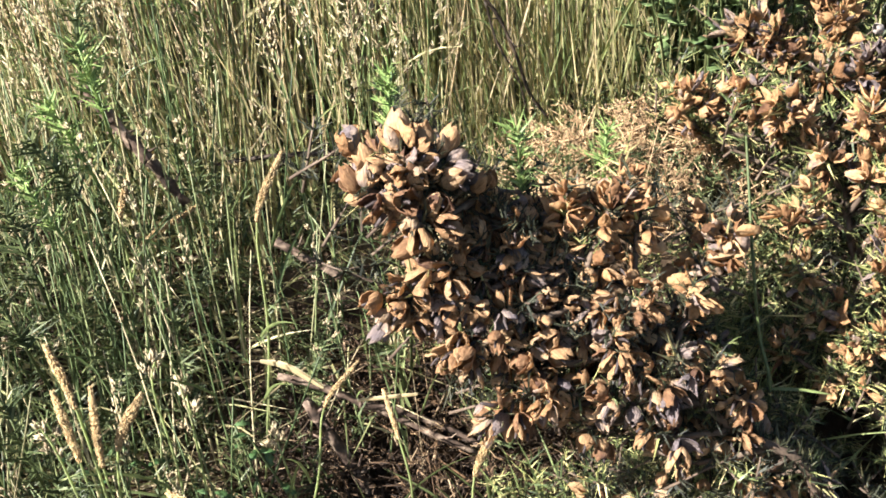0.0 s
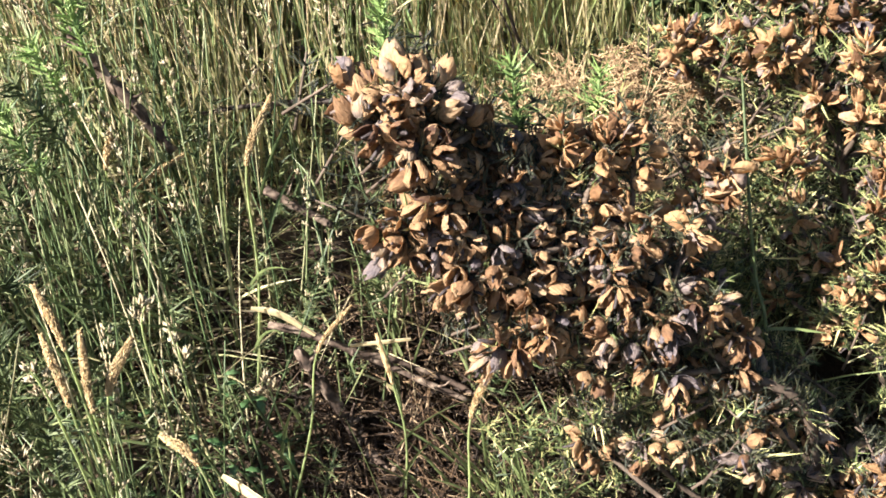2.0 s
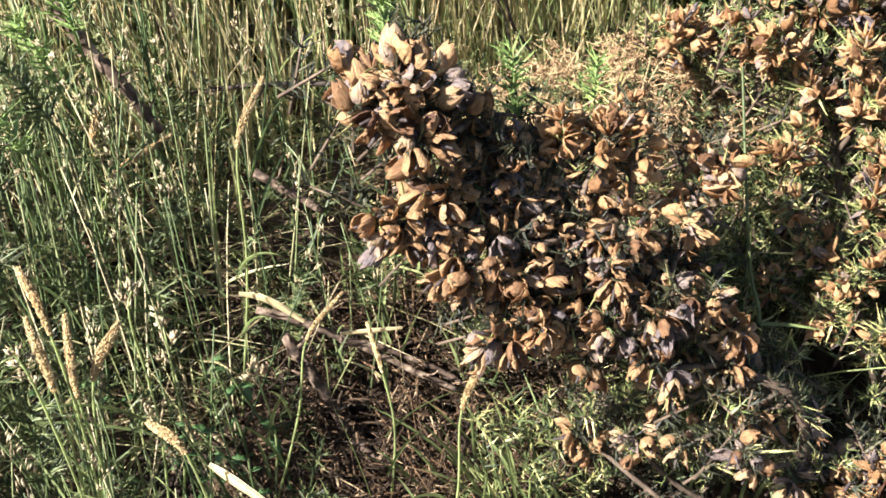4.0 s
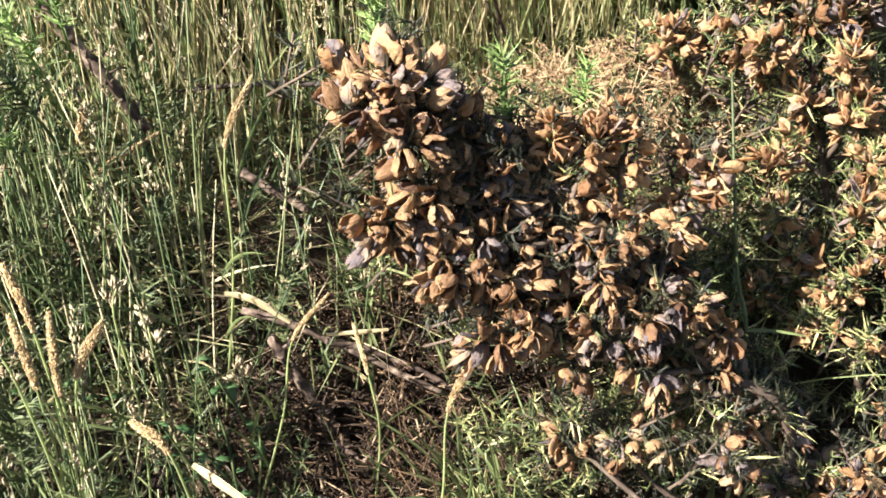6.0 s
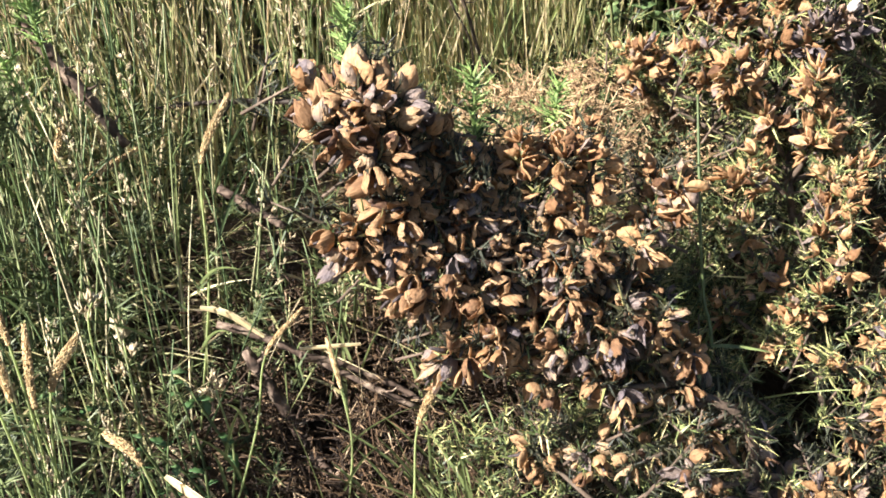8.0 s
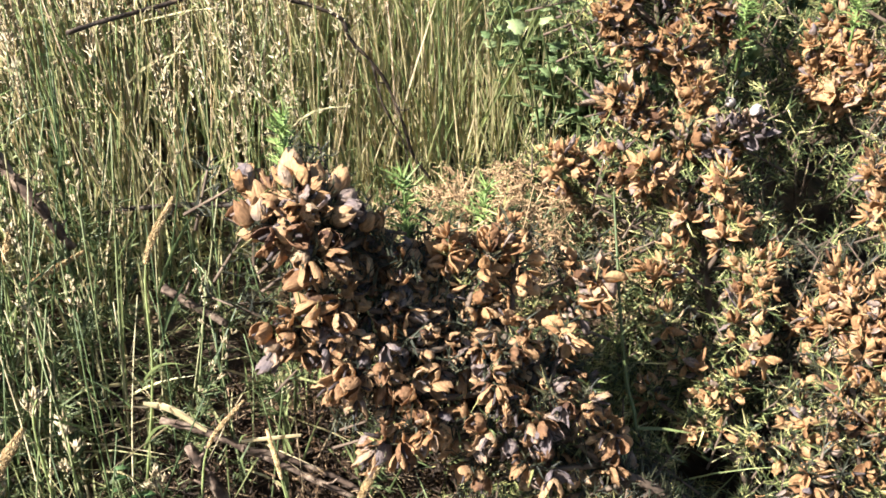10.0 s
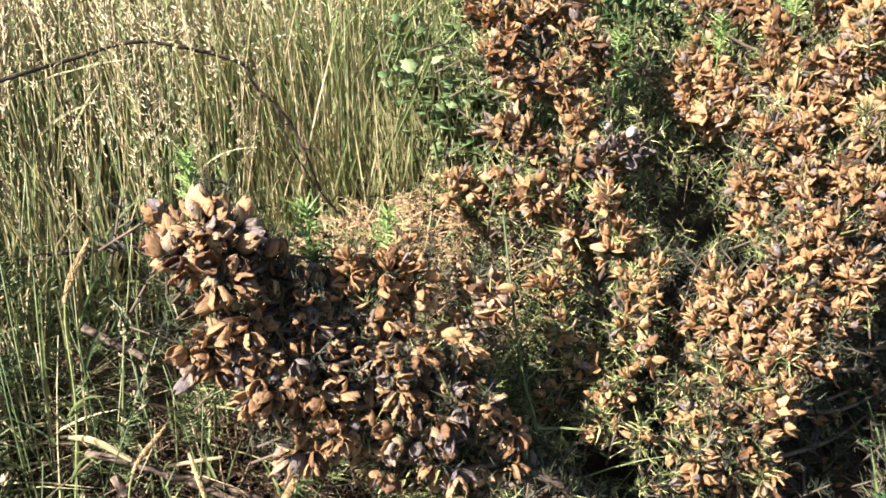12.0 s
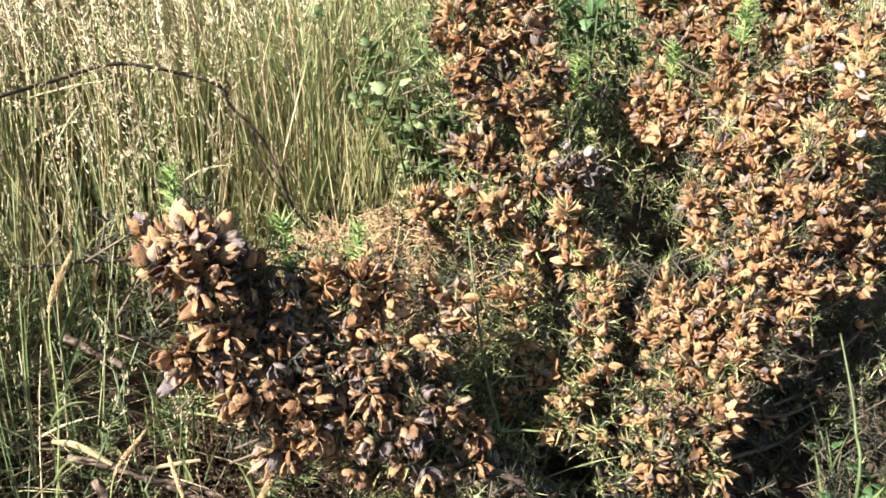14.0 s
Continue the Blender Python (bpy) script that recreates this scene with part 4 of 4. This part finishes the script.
meadow("far_grass", "tall pale grass beyond the gorse", (0.5, 2.6, 0.98, 3.5, 1.3), 2500, 23, (0.2, 0.4), GRASS, 0.2, 0.3, (-0.1, 0.02), 0.0012)
meadow("bank_grass", "tall pale grass higher on the bank", (-2.5, 2.5, 2.3, 7.0, 1.0), 5000, 24, (0.2, 0.4), GRASS, 0.05, 0.4, (-0.1, 0.02), 0.0016)


haze("airy_grass", "airy cream and pinkish grass seed heads over the meadow", (-0.9, 0.7, 0.74, 2.2), 6800, 71, (0.16, 0.34))


def tussock(centre, spread, count, seed, tall):
    """A clump of dead straw-coloured leaves."""
    rng = random.Random(seed)
    ob = thing("straw_tussock", "clump of dry yellow straw grass on the bank", "grass", kind="stuff")
    g = Geo()
    for _ in range(count):
        x, y = rng.gauss(centre[0], spread[0]), rng.gauss(centre[1], spread[1])
        way = Vector((rng.gauss(-0.07, 0.15), rng.gauss(-0.02, 0.15), 1)).normalized()
        h = rng.uniform(*tall)
        blade(g, Vector((x, y, ground_height(x, y) - 0.004)), way, h, rng.uniform(0.0009, 0.0018), Vector((way.x, way.y, -0.2)) * h * rng.uniform(0.05, 0.5))
    part("leaves", g, STRAW_GRASS, ob, kind="stuff")


for i, (centre, spread, count, tall) in enumerate((((0.03, 0.98, 0), (0.055, 0.05), 950, (0.10, 0.27)), ((-0.06, 0.95, 0), (0.06, 0.03), 640, (0.09, 0.24)), ((-0.12, 1.10, 0), (0.07, 0.06), 500, (0.14, 0.30)),
        ((0.14, 1.30, 0), (0.10, 0.10), 500, (0.15, 0.32)), ((-0.30, 1.30, 0), (0.12, 0.10), 500, (0.15, 0.32)), ((-0.05, 1.65, 0), (0.25, 0.12), 700, (0.2, 0.36)),
        ((-0.16, 0.80, 0), (0.05, 0.04), 160, (0.10, 0.20)), ((-0.38, 1.0, 0), (0.08, 0.08), 420, (0.15, 0.28)), ((-0.6, 1.5, 0), (0.15, 0.15), 600, (0.2, 0.36)), ((0.06, 0.84, 0), (0.05, 0.04), 260, (0.05, 0.13)), ((0.16, 0.905, 0), (0.05, 0.025), 420, (0.09, 0.18)), ((0.24, 0.95, 0), (0.04, 0.02), 160, (0.08, 0.16)))):
    tussock(centre, spread, count, 90 + i, tall)


def thatch():
    """Old dead grass lying between the living stems."""
    rng = random.Random(55)
    g = Geo()
    for _ in range(10500):
        y = 0.60 * (2.6 / 0.60) ** (rng.random() ** 1.1)
        x = rng.uniform(-1.0, 1.2) * (0.4 + 0.35 * y)
        if gorse_room(x, y) or (x > -0.15 and y < 0.67):
            continue
        way = Vector((rng.gauss(0, 0.8), rng.gauss(0, 0.8), rng.uniform(0.15, 1))).normalized()
        h = rng.uniform(0.05, 0.13)
        blade(g, Vector((x, y, ground_height(x, y) - 0.002)), way, h, rng.uniform(0.0009, 0.002), Vector((way.x, way.y, -0.5)) * h * 0.5, 3)
    ob = new("thatch", g.mesh("thatch", STRAW_GRASS))
    tagged(ob, "old dead straw lying between grass stems", "grass", kind="stuff")


thatch()


# ---- single grass stems in front ----
def bristle(geo, base, way, length, width):
    grain(geo, base, way, length, width * 0.62)


def grass_stem(top, foot, loose, seed, label, size=0.9):
    """One stem with its seed head from foot to top of the head."""
    rng = random.Random(seed)
    top, foot = Vector(top), Vector(foot)
    ob = thing("grass_plant", label, "grass", "single grass stems")
    d = (top - foot)
    base = Vector((foot.x - d.x * 1.2 + rng.gauss(0, 0.01), foot.y - d.y * 0.6, 0))
    base.z = ground_height(base.x, base.y) - 0.005
    line = smooth_line([base, base.lerp(foot, 0.55) + Vector((0.006, 0, 0.01)), foot, top], 6)
    g = Geo()
    tube(g, line, (0.0010, 0.0005), 6)
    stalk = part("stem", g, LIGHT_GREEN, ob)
    g = Geo()
    head = line[-7:]
    fine = [head[i].lerp(head[i + 1], k / 3) for i in range(len(head) - 1) for k in range(3)] + [head[-1]]
    if loose < 0.006:
        for _ in range(5):
            panicle(g, fine, rng, loose * 0.85, size * 0.56, 22, bristle)
    else:
        tuft_head(g, head, rng, loose / 0.010, 18)
    part("seed_head", g, SEED_TAN if loose < 0.006 else SEED, stalk, "ripe tan seed head" if loose < 0.006 else "open silvery seed head")
    for k in (0.35, 0.6):
        g = Geo()
        q = base.lerp(foot, k)
        way = Vector((rng.gauss(0, 0.6), rng.gauss(0, 0.4), 0.9))
        blade(g, q, way, rng.uniform(0.05, 0.09), 0.0016, Vector((way.x, way.y, -0.6)) * 0.03, 7)
        part("leaf", g, GREEN, stalk)


DENSE, LOOSE = "straw grass stem with a dense narrow seed head", "pale grass stem with an open silvery seed head"
for i, (top, foot, loose, label) in enumerate((
        ((-0.220, 0.490, 0.210), (-0.207, 0.483, 0.172), 0.0028, DENSE), ((-0.226, 0.500, 0.171), (-0.213, 0.488, 0.129), 0.0030, DENSE),
        ((-0.211, 0.518, 0.161), (-0.205, 0.500, 0.115), 0.0028, DENSE), ((-0.183, 0.523, 0.153), (-0.196, 0.504, 0.125), 0.0040, DENSE),
        ((-0.170, 0.570, 0.134), (-0.162, 0.551, 0.104), 0.0110, LOOSE), ((-0.037, 0.562, 0.128), (-0.027, 0.552, 0.096), 0.0015, DENSE),
        ((-0.108, 0.656, 0.257), (-0.123, 0.627, 0.219), 0.0030, DENSE), ((-0.185, 0.713, 0.190), (-0.225, 0.690, 0.166), 0.0028, DENSE),
        ((-0.232, 0.711, 0.216), (-0.238, 0.696, 0.185), 0.0028, DENSE), ((-0.054, 0.563, 0.150), (-0.076, 0.554, 0.120), 0.0016, DENSE),
        ((0.039, 0.519, 0.140), (0.021, 0.498, 0.110), 0.0028, DENSE), ((-0.114, 0.568, 0.096), (-0.106, 0.556, 0.078), 0.0090, LOOSE),
        ((-0.178, 0.550, 0.165), (-0.180, 0.538, 0.147), 0.0090, LOOSE), ((-0.153, 0.458, 0.132), (-0.133, 0.451, 0.116), 0.0030, DENSE),
        ((-0.223, 0.466, 0.176), (-0.212, 0.463, 0.148), 0.0080, LOOSE))):
    grass_stem(top, foot, loose, 60 + i, label)


def green_clump(centre, spread, count, seed, tall, lean=(0, 0), mat=GREEN):
    rng = random.Random(seed)
    ob = thing("grass_clump", "clump of fresh green grass blades by the gorse", "grass", "green grass clumps")
    for _ in range(count):
        x, y = rng.gauss(centre[0], spread[0]), rng.gauss(centre[1], spread[1])
        way = Vector((lean[0] + rng.gauss(0, 0.22), lean[1] + rng.gauss(0, 0.2), 1)).normalized()
        h = rng.uniform(*tall)
        g = Geo()
        blade(g, Vector((x, y, ground_height(x, y) - 0.004)), way, h, rng.uniform(0.0012, 0.0024), Vector((way.x, way.y, -0.3)) * h * rng.uniform(0.1, 0.7), 7)
        part("blade", g, mat, ob)


green_clump((0.065, 0.53), (0.024, 0.022), 55, 301, (0.07, 0.14), (-0.25, 0))
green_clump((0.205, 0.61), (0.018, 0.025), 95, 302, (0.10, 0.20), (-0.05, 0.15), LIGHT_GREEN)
green_clump((RIGHT_GRASS[0][0], RIGHT_GRASS[0][1]), (0.022, 0.016), 14, 303, (0.10, 0.22), (0.0, 0.10))
green_clump((0.56, 0.58), (0.035, 0.02), 14, 307, (0.08, 0.16), (0.05, 0.05))
green_clump((0.06, 0.80), (0.04, 0.03), 60, 304, (0.06, 0.14))
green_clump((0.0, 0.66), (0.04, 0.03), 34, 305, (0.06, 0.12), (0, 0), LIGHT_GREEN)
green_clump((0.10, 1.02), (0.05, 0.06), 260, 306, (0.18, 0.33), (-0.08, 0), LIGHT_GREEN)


def bent_stem(label, line, leaf_at, way, length):
    """A single bare grass stem with one leaf."""
    ob = thing("grass_plant", label, "grass", "single grass stems")
    pts = [Vector(q) for q in line]
    foot = pts[0] + Vector((0.004, 0.01, 0))
    foot.z = ground_height(foot.x, foot.y) - 0.005
    pts = smooth_line([foot] + pts, 5)
    g = Geo()
    tube(g, pts, (0.0015, 0.0007), 6)
    part("stem", g, SHOOT_DARK, ob)
    g = Geo()
    blade(g, pts[leaf_at], Vector(way), length, 0.0028, Vector((way[0], way[1], -0.6)) * length * 0.4, 8)
    part("leaf", g, GREEN, ob)


bent_stem("long smooth green grass stem rising beside the gorse", GREEN_STEM, 6, (0.8, -0.3, 0.35), 0.03)
bent_stem("tall green grass stem in front of the dark gorse", RIGHT_GRASS, 4, (0.1, -0.1, 1), 0.08)


# ---- leafy weeds ----
def leaf_mesh(seed, mat=LEAF, slim=1.0):
    """A lobed leaf, slightly cupped, a centimetre wide for each two long."""
    rng = random.Random(seed)
    g = Geo()
    n, rim = 22, []
    for k in range(n):
        w = 2 * math.pi * k / n
        lobe = 1 + 0.27 * math.cos(7 * w + seed) + rng.uniform(-0.08, 0.08)
        rim.append(Vector((0.42 * math.sin(w) * lobe, 0, 0.5 - 0.5 * math.cos(w) * (0.85 + 0.15 * lobe))))
    for q in rim:
        q.y = 0.25 * (q.x * q.x) - 0.25 * q.z * q.z
    g.v = [Vector((0, -0.10, 0.45))] + rim + [Vector((0, -0.13, 0.45))] + [q - Vector((0, 0.02, 0)) for q in rim]
    o = n + 1
    for k in range(n):
        a, b = 1 + k, 1 + (k + 1) % n
        g.f += [(0, a, b), (o, o + b, o + a), (a, o + a, o + b, b)]
    g.v = [Vector((q.x * slim, q.y, q.z)) for q in g.v]
    return g.mesh("leaf", mat)


LEAVES = [leaf_mesh(k) for k in range(3)]
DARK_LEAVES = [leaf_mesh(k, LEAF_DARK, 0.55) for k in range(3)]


def weed(label, centre, spread, count, size, seed, leaves):
    rng = random.Random(seed)
    ob = thing("leafy_weed", label, "weed", "leafy weeds")
    for _ in range(count // 9):
        x, y = rng.gauss(centre[0], spread[0]), rng.gauss(centre[1], spread[1])
        foot = Vector((x, y, ground_height(x, y) - 0.01))
        h = max(0.05, centre[2] + abs(rng.gauss(0, spread[2])) - foot.z)
        top = foot + Vector((rng.gauss(-0.02, 0.03), rng.gauss(-0.02, 0.03), h))
        line = smooth_line([foot, foot.lerp(top, 0.5) + Vector((0.01, 0, 0)), top], 5)
        g = Geo()
        tube(g, line, (0.0018, 0.0008), 5)
        # the darker shoot green paints in the shade between the limbs
        stalk = part("stem", g, SHOOT_DARK, ob)
        for k in range(9):
            q = line[min(len(line) - 1, 2 + k)]
            way = Vector((rng.gauss(0, 1), rng.gauss(-0.3, 0.8), rng.gauss(0.5, 0.5))).normalized()
            leaf = new("leaf", rng.choice(leaves))
            leaf.matrix_world = Matrix.Translation(q) @ way.to_track_quat("Z", "Y").to_matrix().to_4x4() @ Matrix.Scale(size * rng.uniform(0.6, 1.2), 4)
            leaf.parent = stalk


weed("green leafy weed with lobed leaves behind the gorse", (0.240, 0.935, 0.30), (0.030, 0.026, 0.06), 900, 0.0165, 31, LEAVES)
weed("leafy weed standing in the shade of gorse, its green darkened for it", (0.46, 1.04, 0.39), (0.035, 0.035, 0.07), 430, 0.024, 32, DARK_LEAVES)


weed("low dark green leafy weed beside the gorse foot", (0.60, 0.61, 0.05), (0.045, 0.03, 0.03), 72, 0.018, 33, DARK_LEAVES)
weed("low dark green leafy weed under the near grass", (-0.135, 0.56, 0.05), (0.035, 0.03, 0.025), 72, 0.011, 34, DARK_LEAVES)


# ---- low greenery ----
def greenery():
    """Low soft gorse seedlings and moss-like tufts that fill the foot of the near grass."""
    rng = random.Random(77)
    ob = tagged(new("low_greenery"), "low soft green seedlings between grass stems", "seedlings", kind="stuff")
    g = Geo()
    for k in range(290):
        x, y = (rng.uniform(-0.45, -0.02), rng.uniform(0.52, 0.80)) if k < 240 else (rng.uniform(-0.30, -0.055), rng.uniform(0.44, 0.64))
        if k < 240 and -0.13 < x and y < 0.62 or k >= 240 and x > -0.10 and y < 0.52:
            continue
        lift = rng.uniform(0.0, 0.09) if k < 240 else rng.uniform(0.0, 0.05)
        q = Vector((x, y, ground_height(x, y) + lift))
        spray(g, q, Vector((rng.gauss(0, 0.4), rng.gauss(0, 0.4), 1)), rng, 16, 0.016, 0.75, 0.04)
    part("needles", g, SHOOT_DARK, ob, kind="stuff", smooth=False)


greenery()
